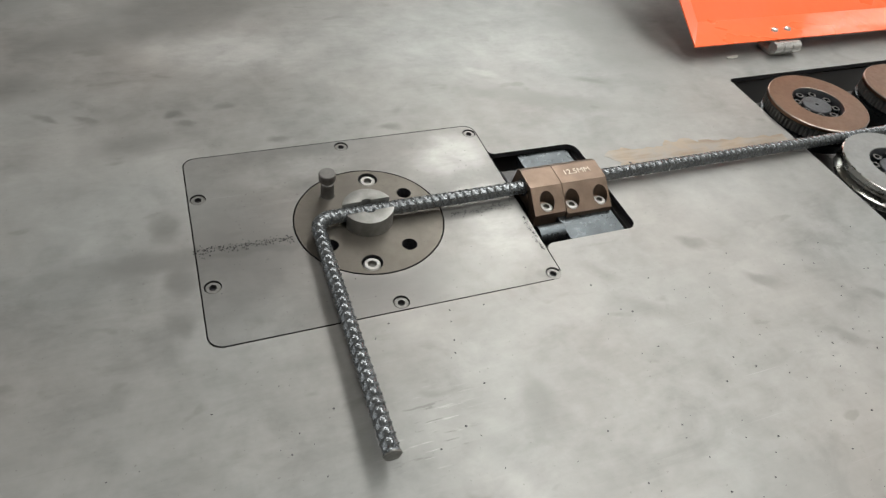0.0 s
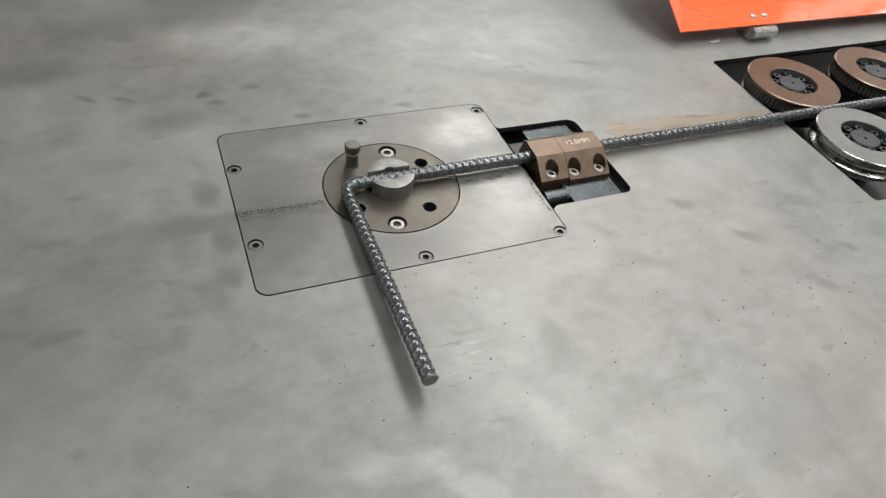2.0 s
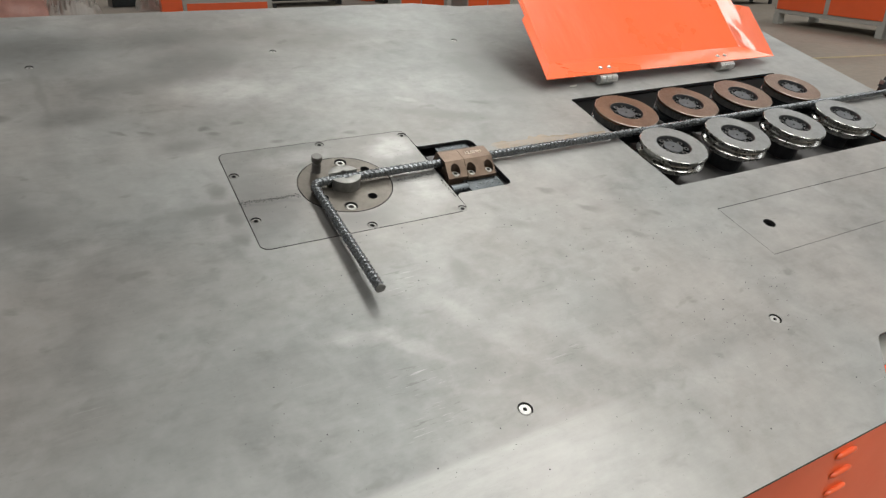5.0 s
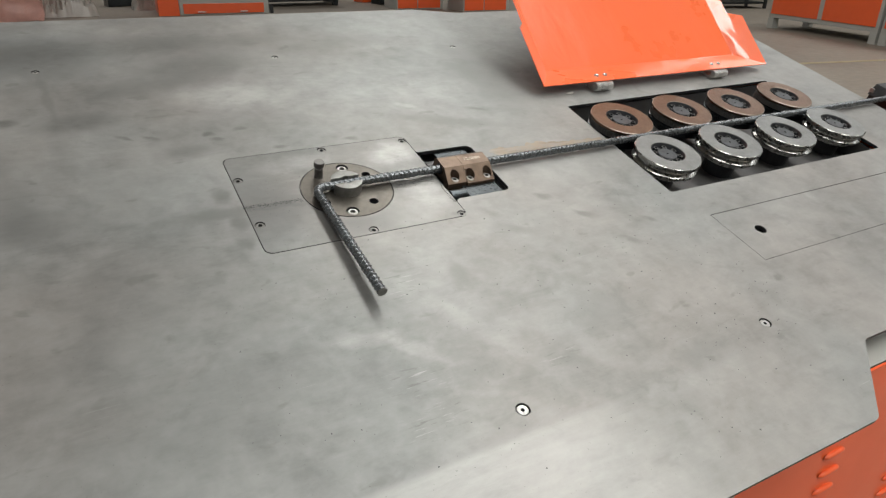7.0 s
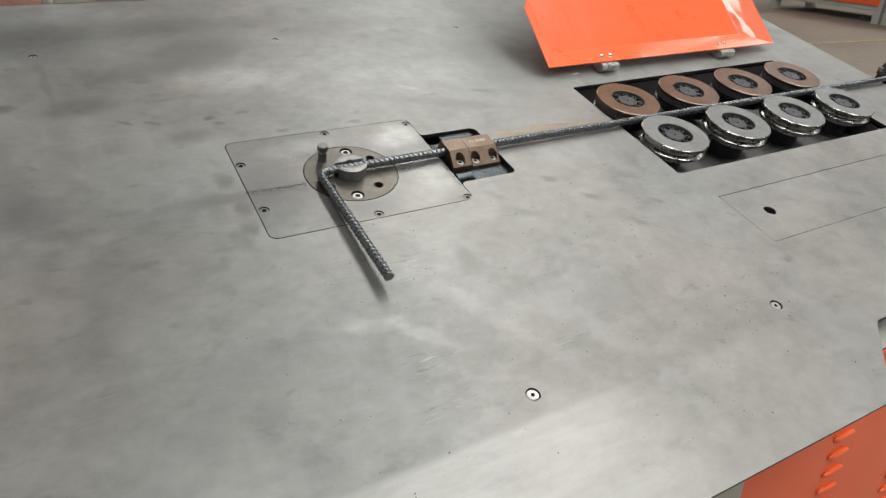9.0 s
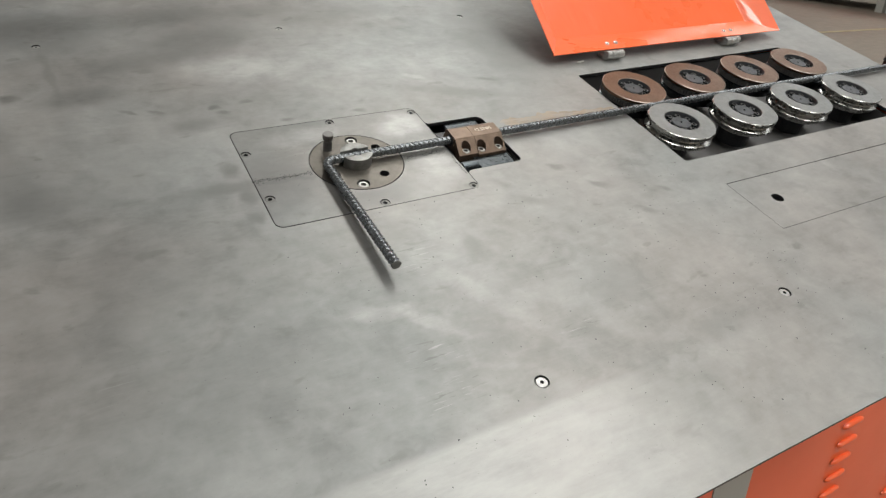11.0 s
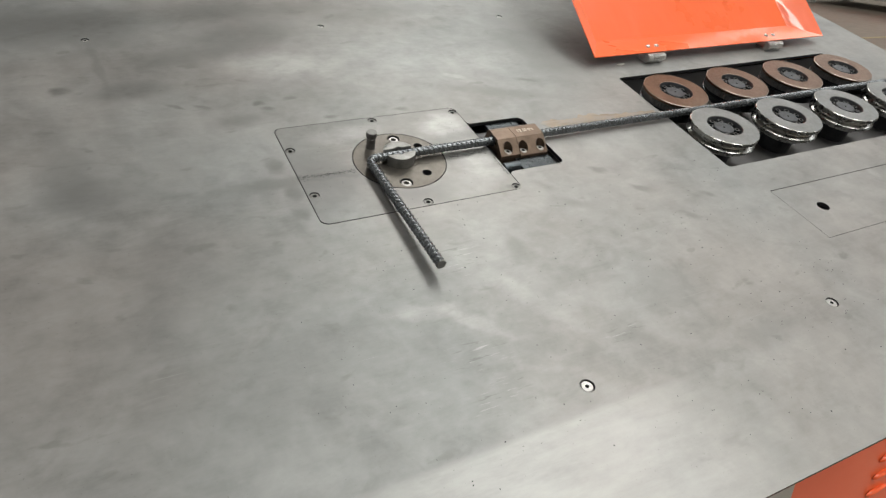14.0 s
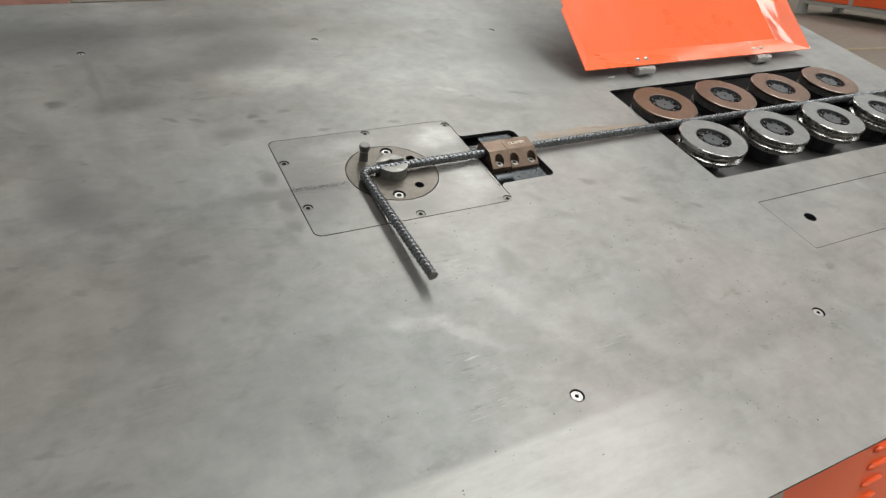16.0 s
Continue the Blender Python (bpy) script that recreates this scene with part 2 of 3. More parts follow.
def make_paint(name, base, rough=0.28, coat=0.4, peel=0.06, dirt=0.12, waves=0.0, ripple=15.0):
    n = Nodes(name)
    f = n.noise(6.0, 4)
    color = n.mix(n.remap(f, 0.3, 0.7, 0.0, dirt), base, tuple(v * 0.6 for v in base))
    n.bump(n.math("ADD", n.noise(220.0, 2), n.math("MULTIPLY", n.noise(ripple, 3, 0.5, n.mapping(rot=(0, 0, 30), scale=(1.0, 0.45, 1.0)), 0.3), waves * 75)), peel, 0.0004)
    if waves:
        n.bsdf.inputs["Coat IOR"].default_value = 1.6
        n.put(n.bsdf.inputs["Coat Normal"], n.bsdf.inputs["Normal"].links[0].from_socket)
    return n.done(color, n.remap(f, 0.3, 0.7, rough, rough + 0.12), 0.0, coat)


def make_concrete(name, base, scale=1.0):
    n = Nodes(name)
    f, g = n.noise(0.7 * scale, 5), n.noise(9.0 * scale, 5, 0.65)
    color = n.mix(n.remap(n.math("ADD", n.math("MULTIPLY", f, 0.6), n.math("MULTIPLY", g, 0.4)), 0.3, 0.7), tuple(v * 0.7 for v in base), tuple(min(1, v * 1.25) for v in base))
    n.bump(g, 0.2, 0.004)
    return n.done(color, n.remap(f, 0.3, 0.7, 0.45, 0.75))


def make_residue():
    n = Nodes("brown_tape_residue")
    f, g = n.noise(28.0, 5, 0.65), n.noise(120.0, 4, 0.6)
    color = n.mix(n.remap(f, 0.40, 0.60), (0.26, 0.240, 0.215), (0.30, 0.245, 0.190))
    color = n.mix(n.remap(n.noise(45.0, 4, 0.6, n.mapping(scale=(0.25, 1.6, 1.0))), 0.48, 0.66, 0.0, 0.7), color, (0.20, 0.125, 0.070))
    n.bump(g, 0.3, 0.0006)
    return n.done(color, 0.42, 0.2)


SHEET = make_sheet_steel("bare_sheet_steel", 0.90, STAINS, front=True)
INSERT = make_sheet_steel("ground_steel_plate", 0.70, PLATE_STAINS_AND_SHINE, 0.43)
DISC = make_metal("brownish_hard_steel", (0.130, 0.120, 0.105), 0.44, 0.22, 24.0, 0.8, (0.121, 0.110, 0.095))
MANDREL = make_metal("worn_bright_steel", (0.235, 0.235, 0.225), 0.46, 0.2, 90.0, 0.8)
PIN = make_metal("pin_steel", (0.17, 0.165, 0.16), 0.44, 0.2, 120.0, 0.9)
REBAR = make_metal("mill_scaled_bar_steel", (0.135, 0.146, 0.153), 0.27, 0.25, 60.0, 0.75, None, 0.02)
ZINC = make_metal("zinc_plated_steel", (0.70, 0.70, 0.68), 0.28, 0.22, 200.0, 0.75)
SCREW = make_metal("grey_screw_steel", (0.20, 0.20, 0.19), 0.50, 0.15, 200.0, 0.8)
BRONZE = make_metal("oxide_brown_steel", (0.205, 0.127, 0.086), 0.38, 0.12, 26.0, 1.0, (0.25, 0.165, 0.118), 0.02)
GUIDE = make_metal("brown_hardened_steel", (0.140, 0.100, 0.074), 0.40, 0.25, 60.0, 0.75, (0.180, 0.135, 0.100))
SILVER = make_metal("ground_wheel_face_steel", (0.245, 0.250, 0.245), 0.42, 0.16, 30.0, 0.7)
POLISHED = make_metal("polished_groove_steel", (0.42, 0.42, 0.40), 0.27, 0.06, 14.0, 1.0, None, 0.01)
BLACK = make_metal("black_oxide_steel", (0.030, 0.031, 0.033), 0.42, 0.4, 60.0, 0.3)
CAP = make_metal("blue_black_cap_steel", (0.062, 0.066, 0.072), 0.44, 0.35, 70.0, 0.4)
RING = make_metal("dull_bolt_steel", (0.095, 0.092, 0.090), 0.42, 0.3, 120.0, 0.6)
EDGE = make_metal("worn_bare_steel_edge", (0.34, 0.29, 0.25), 0.34, 0.3, 120.0, 0.8)
HEAD = make_metal("bright_screw_head_steel", (0.40, 0.40, 0.385), 0.42, 0.2, 250.0, 0.7)
DARK = make_metal("dark_blue_grey_steel", (0.055, 0.063, 0.068), 0.30, 0.25, 50.0, 0.95)
WELL = make_paint("black_oily_paint", (0.105, 0.103, 0.102), 0.38, 0.0, 0.15, 0.5)
ORANGE = make_paint("glossy_orange_paint", (0.98, 0.168, 0.052), 0.24, 0.7, 0.10, 0.05, 0.8)
BENT = make_paint("hand_folded_orange_paint", (0.98, 0.168, 0.052), 0.24, 0.8, 0.30, 0.05, 2.0, 9.0)
PANEL = make_paint("orange_red_paint", (0.88, 0.125, 0.030), 0.30, 0.3, 0.08, 0.15)
GREY = make_paint("light_grey_paint", (0.42, 0.42, 0.39), 0.4, 0.0)
FLOOR = make_concrete("worn_hall_floor", (0.25, 0.215, 0.175))
WALL = make_concrete("hall_wall_paint", (0.42, 0.41, 0.38), 0.5)
YELLOW = make_paint("faded_yellow_floor_paint", (0.40, 0.33, 0.20), 0.6, 0.0, 0.1, 0.5)
TAPE = make_residue()
ETCH = make_metal("pale_etched_steel", (0.62, 0.56, 0.48), 0.5, 0.1, 200.0, 0.2)
FILM = make_paint("grey_plastic_film", (0.52, 0.49, 0.45), 0.25, 0.2, 0.3, 0.4)
WRAP = make_paint("film_over_orange_paint", (0.74, 0.40, 0.34), 0.25, 0.3, 0.4, 0.5)
TYRE = make_paint("black_rubber", (0.02, 0.02, 0.02), 0.6, 0.0)


# ---- building helpers ----
def part(name, bm, material, parent=None, label="", m=None, smooth=False, bevel=0.0):
    """Links a bmesh as one mesh object under a thing or a part."""
    if bevel:
        bmesh.ops.bevel(bm, geom=[e for e in bm.edges if len(e.link_faces) == 2 and e.calc_face_angle(0) > 0.5], offset=bevel, segments=2, profile=0.6, affect="EDGES", clamp_overlap=True)
    bmesh.ops.recalc_face_normals(bm, faces=bm.faces)
    me = bpy.data.meshes.new(name)
    bm.to_mesh(me)
    bm.free()
    for one in (material if isinstance(material, (list, tuple)) else [material]):
        me.materials.append(one)
    if smooth:
        me.polygons.foreach_set("use_smooth", [True] * len(me.polygons))
        me.set_sharp_from_angle(angle=radians(35))
    ob = new(name, me)
    if m is not None:
        ob.matrix_basis = m
    if parent is not None:
        ob.parent = parent
    if label:
        ob["label"] = label
    return ob


def again(ob, m, parent=None):
    """One more object on the same mesh."""
    o = ob.copy()
    scene.collection.objects.link(o)
    o.parent, o.matrix_basis = parent or ob.parent, m
    return o


def thing(name, label, category, m, group="", kind=""):
    ob = new(name)
    ob.empty_display_size = 0.02
    ob.matrix_basis = m
    return tagged(ob, label, category, group, kind)


def box(x0, y0, z0, x1, y1, z1):
    bm = bmesh.new()
    bmesh.ops.create_cube(bm, size=1)
    for v in bm.verts:
        v.co = ((x0 + x1) / 2 + v.co.x * (x1 - x0), (y0 + y1) / 2 + v.co.y * (y1 - y0), (z0 + z1) / 2 + v.co.z * (z1 - z0))
    return bm


def lathe(profile, seg=32, mats=(), wave=None):
    """Turns (radius, z) pairs round z. mats: a material index for each step. wave(i, k): a factor on the radius."""
    bm = bmesh.new()
    rings = []
    for k, (r, z) in enumerate(profile):
        if r <= 1e-6:
            rings.append([bm.verts.new((0, 0, z))])
        else:
            ring = []
            for i in range(seg):
                a, f = 2 * math.pi * i / seg, wave(i, k) if wave else 1.0
                ring.append(bm.verts.new((r * f * math.cos(a), r * f * math.sin(a), z)))
            rings.append(ring)
    for k in range(len(rings) - 1):
        a, b = rings[k], rings[k + 1]
        for i in range(seg):
            j = (i + 1) % seg
            if len(a) == 1 and len(b) == 1:
                continue
            vs = (a[0], b[i], b[j]) if len(a) == 1 else (a[i], a[j], b[0]) if len(b) == 1 else (a[i], a[j], b[j], b[i])
            bm.faces.new(vs).material_index = mats[k] if mats else 0
    return bm


def circle(x, y, r, seg=28):
    return [(x + r * math.cos(2 * math.pi * i / seg), y + r * math.sin(2 * math.pi * i / seg)) for i in range(seg)]


def filleted(points, radii, seg=6):
    """A closed outline with rounded corners."""
    out, n = [], len(points)
    for i, p in enumerate(points):
        r = radii[i] if isinstance(radii, (list, tuple)) else radii
        p = Vector(p)
        a, b = (Vector(points[i - 1]) - p).normalized(), (Vector(points[(i + 1) % n]) - p).normalized()
        if r <= 0:
            out.append(tuple(p))
            continue
        half = a.angle(b) / 2
        d = r / math.tan(half)
        c = p + (a + b).normalized() * (r / math.sin(half))
        s, e = p + a * d - c, p + b * d - c
        sweep = s.angle_signed(e)
        for k in range(seg + 1):
            t = -sweep * k / seg
            out.append((c.x + s.x * math.cos(t) - s.y * math.sin(t), c.y + s.x * math.sin(t) + s.y * math.cos(t)))
    return out


def plate(outline, holes, z0, z1, edges_apart=False):
    """A flat sheet with openings that go through it."""
    bm = bmesh.new()
    edges = []
    for loop in [outline, *holes]:
        vs = [bm.verts.new((x, y, z1)) for x, y in loop]
        edges += [bm.edges.new((vs[i], vs[(i + 1) % len(vs)])) for i in range(len(vs))]
    bmesh.ops.triangle_fill(bm, use_beauty=True, use_dissolve=False, edges=edges, normal=(0, 0, 1))
    down = bmesh.ops.extrude_face_region(bm, geom=list(bm.faces))
    for v in down["geom"]:
        if isinstance(v, bmesh.types.BMVert):
            v.co.z = z0
    bm.normal_update()
    # edge faces take the dark second material, painting shade into seams and rims
    for f in bm.faces:
        f.material_index = 1 if edges_apart and abs(f.normal.z) < 0.5 else 0
    return bm


def prism(points, x0, x1):
    """A (y, z) outline drawn out along x."""
    bm = bmesh.new()
    a, b = [bm.verts.new((x0, y, z)) for y, z in points], [bm.verts.new((x1, y, z)) for y, z in points]
    bm.faces.new(a), bm.faces.new(b[::-1])
    for i in range(len(points)):
        j = (i + 1) % len(points)
        bm.faces.new((a[i], a[j], b[j], b[i]))
    return bm


def socket_screw(r, socket=0.48, depth=0.6, chamfer=0.12, height=0.0):
    """A round screw head with a six-sided socket; its top is at z = height."""
    c, s = r * chamfer, r * socket
    six = [(s, height), (s * 0.96, height - r * depth), (0, height - r * depth)]
    return lathe([(r * 0.9, height - r), (r, height - r * 0.8), (r, height - c), (r - c, height)] + six, 24, (0, 0, 0, 0, 1, 1), lambda i, k: 1.0 if k < 4 else 0.93 + 0.09 * abs(math.cos(3 * math.pi * 2 * i / 24)))


def tube(points, r, seg=10):
    bm = bmesh.new()
    rings = []
    pts = [Vector(p) for p in points]
    for i, p in enumerate(pts):
        d = (pts[min(i + 1, len(pts) - 1)] - pts[max(i - 1, 0)]).normalized()
        u = d.orthogonal().normalized()
        w = d.cross(u)
        rings.append([bm.verts.new(p + r * (u * math.cos(2 * math.pi * k / seg) + w * math.sin(2 * math.pi * k / seg))) for k in range(seg)])
    for a, b in zip(rings, rings[1:]):
        for k in range(seg):
            bm.faces.new((a[k], a[(k + 1) % seg], b[(k + 1) % seg], b[k]))
    bm.faces.new(rings[0][::-1]), bm.faces.new(rings[-1])
    return bm


# ---- the hall ----
X0, X1, Y0, Y1 = -16.0, 24.0, -13.0, 24.0
tagged(part("floor", box(X0, Y0, -0.2, X1, Y1, 0), FLOOR), "worn brownish concrete factory floor", "floor", kind="structure")
for nm, b in (("wall_north", (X0, Y1, 0, X1, Y1 + 0.2, ROOF)), ("wall_south", (X0, Y0 - 0.2, 0, X1, Y0, ROOF)), ("wall_east", (X1, Y0 - 0.2, 0, X1 + 0.2, Y1 + 0.2, ROOF)), ("wall_west", (X0 - 0.2, Y0 - 0.2, 0, X0, Y1 + 0.2, ROOF))):
    tagged(part(nm, box(*b), WALL), "plain pale grey factory hall wall", "wall", kind="structure")
tagged(part("ceiling", plate([(X0, Y0), (X1, Y0), (X1, Y1), (X0, Y1)], [[(x - w / 2, y - h / 2), (x + w / 2, y - h / 2), (x + w / 2, y + h / 2), (x - w / 2, y + h / 2)] for x, y, w, h in SKYLIGHTS], ROOF, ROOF + 0.15), WALL), "pale roof with long skylight openings", "ceiling", kind="structure")
tagged(part("floor_marking", box(0, -0.04, 0.0, 7.0, 0.04, 0.004), YELLOW, m=pose(7.2, 4.34, 0, 0, 0, -12.6)), "faded yellow line painted on the concrete floor", "floor marking", kind="structure")

# ---- the bending machine: table, body and front panels ----
machine = thing("bending_machine", "orange bar bending machine with a sloping bare steel table", "machine", TABLE)
PX0, PX1, PY0, PY1 = -0.1530, 0.1468, -0.1095, 0.1185
KX, KY0, KY1 = 0.249, -0.0685, 0.0665
GAP = 0.0012
SCREWS = [(-0.3750, 0.4500), (0.0285, 0.4490), (0.4230, 0.4440), (0.0297, -0.4385), (0.4275, -0.4410)]
ROLL_PIT = filleted([(0.5235, -0.1530), (1.1290, -0.1525), (1.1290, 0.1570), (0.5240, 0.1505)], 0.006)
outline = filleted([(-0.85, -0.6085), (0.4355, -0.6108), (0.5460, -0.5150), (1.338, -0.5150), (1.338, 0.6245), (0.5355, 0.6245), (0.4225, 0.6550), (-0.85, 0.6650)], [0, 0.022, 0.022, 0, 0, 0, 0, 0])
opening = filleted([(PX0 - GAP, PY0 - GAP), (PX1 + GAP, PY0 - GAP), (PX1 + GAP, KY0), (KX, KY0), (KX, KY1), (PX1 + GAP, KY1), (PX1 + GAP, PY1 + GAP), (PX0 - GAP, PY1 + GAP)], [0.012, 0.012, 0.009, 0.009, 0.012, 0.007, 0.012, 0.012])
AX0, AX1, AY0, AY1 = 0.5445, 1.20, -0.3415, -0.2255
access = [(AX0 - 0.0010, AY0 - 0.0010), (AX1 + 0.0010, AY0 - 0.0010), (AX1 + 0.0010, AY1 + 0.0010), (AX0 - 0.0010, AY1 + 0.0010)]
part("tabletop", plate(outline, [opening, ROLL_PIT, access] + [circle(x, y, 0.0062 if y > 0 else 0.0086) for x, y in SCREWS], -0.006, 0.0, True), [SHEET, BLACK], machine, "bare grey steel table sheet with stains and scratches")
part("access_panel", plate([(AX0, AY0), (AX1, AY0), (AX1, AY1), (AX0, AY1)], [circle(0.6035, -0.2810, 0.0100)], -0.006, -0.0003, True), [SHEET, BLACK], machine, "flush steel access panel with a round hole")
for r, near in ((0.0072, True), (0.0052, False)):
    spots = [(x, y) for x, y in SCREWS if (y < 0) == near]
    first = part("screw", socket_screw(r, 0.34), [HEAD, BLACK], machine, "countersunk socket screw", pose(*spots[0], -0.001), True)
    for x, y in spots[1:]:
        again(first, pose(x, y, -0.001, 0, 0, 400 * x))
part("panel_backing", box(0.50, -0.36, -0.020, 1.25, -0.20, -0.013), WELL, machine)
# the well under the wheels and the pocket under the bending plate
for nm, (x0, y0, x1, y1), deep in (("wheel_well", (0.5215, -0.1500, 1.1290, 0.1590), 0.052), ("plate_pocket", (PX0 - 0.004, PY0 - 0.004, KX, PY1 + 0.004), 0.035)):
    bm = box(x0 - 0.006, y0 - 0.006, -deep - 0.006, x1 + 0.006, y1 + 0.006, -deep)
    for b in ((x0 - 0.006, y0 - 0.006, x0, y1 + 0.006), (x1, y0 - 0.006, x1 + 0.006, y1 + 0.006), (x0, y0 - 0.006, x1, y0), (x0, y1, x1, y1 + 0.006)):
        one = box(b[0], b[1], -deep, b[2], b[3], -0.0125)
        me = bpy.data.meshes.new("wall")
        one.to_mesh(me)
        one.free()
        bm.from_mesh(me)
    part(nm, bm, WELL, machine, "black oily recess in the table")
# the body below, upright in the hall
UP = TABLE.inverted()
c, s = math.cos(radians(SLOPE)), math.sin(radians(SLOPE))
FRONT, FZ = -0.5144, 0.770
part("front_panel", box(-0.80, FRONT, 0.10, 0.2305, FRONT + 0.004, FZ - 0.004), PANEL, machine, "orange-red painted sheet panel", UP)
part("corner_post", box(0.2320, FRONT - 0.001, 0.06, 0.3020, FRONT + 0.05, FZ - 0.004), GREY, machine, "light grey steel post", UP)
bay = part("louvred_panel", box(0.3035, FRONT, 0.10, 1.28, FRONT + 0.004, FZ - 0.006), PANEL, machine, "orange-red panel with pressed louvres", UP)
bm = bmesh.new()
bmesh.ops.create_uvsphere(bm, u_segments=14, v_segments=8, radius=1)
bmesh.ops.delete(bm, geom=[v for v in bm.verts if v.co.y > 0.15], context="VERTS")
for v in bm.verts:
    v.co = (0.024 * math.copysign(abs(v.co.x) ** 0.45, v.co.x), 0.0065 * v.co.y, 0.0062 * v.co.z - 0.002 * v.co.y)
lou = part("louvre", bm, PANEL, bay, m=pose(0.515, FRONT, 0.634), smooth=True)
for col in range(5):
    for row in range(13):
        if col or row:
            again(lou, pose(0.515 + 0.206 * col, FRONT, 0.634 - 0.0330 * row))
part("latch", box(0.330, FRONT - 0.016, 0.545, 0.345, FRONT, 0.570), BLACK, machine, "small black plastic latch", UP, bevel=0.002)
part("ledge", box(0.30, -0.538, -0.047, 1.30, -0.500, -0.040), GREY, machine, "grey folded steel ledge under the notched edge")
under = lambda y, gap: 0.95 + y * s / c - gap / c
part("body", prism([(FRONT + 0.05, 0.06), (0.56, 0.06), (0.56, under(0.56, 0.125)), (FRONT + 0.05, under(FRONT + 0.05, 0.125))], -0.79, 1.27), GREY, machine, "grey machine body", UP)
for x in (-0.80, 1.272):
    part("side_panel", prism([(FRONT + 0.006, 0.05), (0.58, 0.05), (0.58, under(0.58, 0.008)), (FRONT + 0.006, under(FRONT + 0.006, 0.008))], x, x + 0.004), PANEL, machine, "orange-red side panel", UP)
part("back_panel", box(-0.795, 0.576, 0.05, 1.27, 0.580, under(0.576, 0.009)), PANEL, machine, "orange-red back panel", UP)

# ---- bending plate with its screws ----
insert = thing("bending_plate", "rectangular ground steel plate let into the table round the disc", "plate", TABLE)
PS = [(-0.0003, 0.1100), (0.1395, 0.1053), (-0.1450, 0.0590), (-0.1440, -0.0490), (-0.0010, -0.1018), (0.1395, -0.1037)]
DR = 0.0680
part("plate", plate(filleted([(PX0, PY0), (PX1, PY0), (PX1, PY1), (PX0, PY1)], 0.0115), [circle(0, 0, DR + 0.0014, 64)] + [circle(x, y, 0.0071) for x, y in PS], -0.012, 0.0003, True), [INSERT, BLACK], insert)
first = part("screw", socket_screw(0.0064, 0.50), [SCREW, BLACK], insert, "countersunk socket screw", pose(*PS[0], -0.0006), True)
for i, (x, y) in enumerate(PS[1:]):
    again(first, pose(x, y, -0.0006, 0, 0, 23 * i))

# ---- bending disc, its mandrel and its pin ----
disc = thing("bending_disc", "brownish steel turning disc with bending pin and split mandrel", "disc", TABLE)
at = lambda deg, r: (r * math.cos(radians(deg)), r * math.sin(radians(deg)))
HOLES = [at(33.5, 0.0495), at(211, 0.0490), at(303, 0.0475)]
BOLTS = [at(77, 0.0550), at(257, 0.0550)]
part("plate", plate(circle(0, 0, DR, 64), [circle(x, y, 0.0070) for x, y in HOLES] + [circle(x, y, 0.0094) for x, y in BOLTS], -0.014, 0.0005, True), [DISC, BLACK], disc)
part("backing", lathe([(0, -0.0145), (DR - 0.004, -0.0145), (DR - 0.004, -0.020), (0, -0.020)], 32), BLACK, disc)
first = part("bolt", socket_screw(0.0077, 0.52, 0.55, 0.16), [HEAD, SCREW], disc, "zinc-plated socket head bolt", pose(*BOLTS[0], -0.001), True)
again(first, pose(*BOLTS[1], -0.001, 0, 0, 20))
px, py = at(127, 0.0500)
part("bending_pin", lathe([(0.0070, 0.0), (0.0063, 0.001), (0.0063, 0.0150), (0.0052, 0.0160), (0.0052, 0.0178), (0.0076, 0.0188), (0.0079, 0.0195), (0.0079, 0.0262), (0.0072, 0.0270), (0, 0.0272)], 28), PIN, disc, "round steel bending pin with a wider head", pose(px, py, 0.0005), True)
MR, SLOT, MZ = 0.0232, 0.0066, 0.0172
for side in (1, -1):
    a0 = math.asin(SLOT / MR)
    arc = [(MR * math.cos(a0 + (math.pi - 2 * a0) * i / 24), MR * math.sin(a0 + (math.pi - 2 * a0) * i / 24)) for i in range(25)]
    notch = [(0.0048 * math.cos(math.pi - math.pi * i / 8), SLOT + 0.0026 * math.sin(math.pi - math.pi * i / 8)) for i in range(9)]
    half = [(x, side * y) for x, y in (arc + notch)]
    part("mandrel_half", plate(half if side > 0 else half[::-1], [], 0.0006, MZ), MANDREL, disc, "worn bright half of the split mandrel", pose(-0.002, 0, 0, 0, 0, 2), True, 0.0008)

# ---- the ribbed bar, bent at a right angle ----
BZ, BY, BR = 0.0100, 0.0000, 0.0061
CX, LEG, BEND, LIFT = -0.0500, -0.2380, 0.015, 0.042
path = []
x = 1.95
while x > CX + BEND:
    path.append((x, BY, BZ))
    x -= 0.0008 if x < 0.75 else 0.0011 if x < 1.25 else 0.004
for i in range(1, 22):
    a = math.pi / 2 * i / 22
    path.append((CX + BEND - BEND * math.sin(a), BY - BEND + BEND * math.cos(a), BZ))
y = BY - BEND
while y > LEG:
    path.append((CX + 0.002 * (y + BEND), y, BZ - LIFT * (y + BEND)))
    y -= 0.0008
bm = bmesh.new()
SEG, run, prev, rings = 30, 0.0, None, []
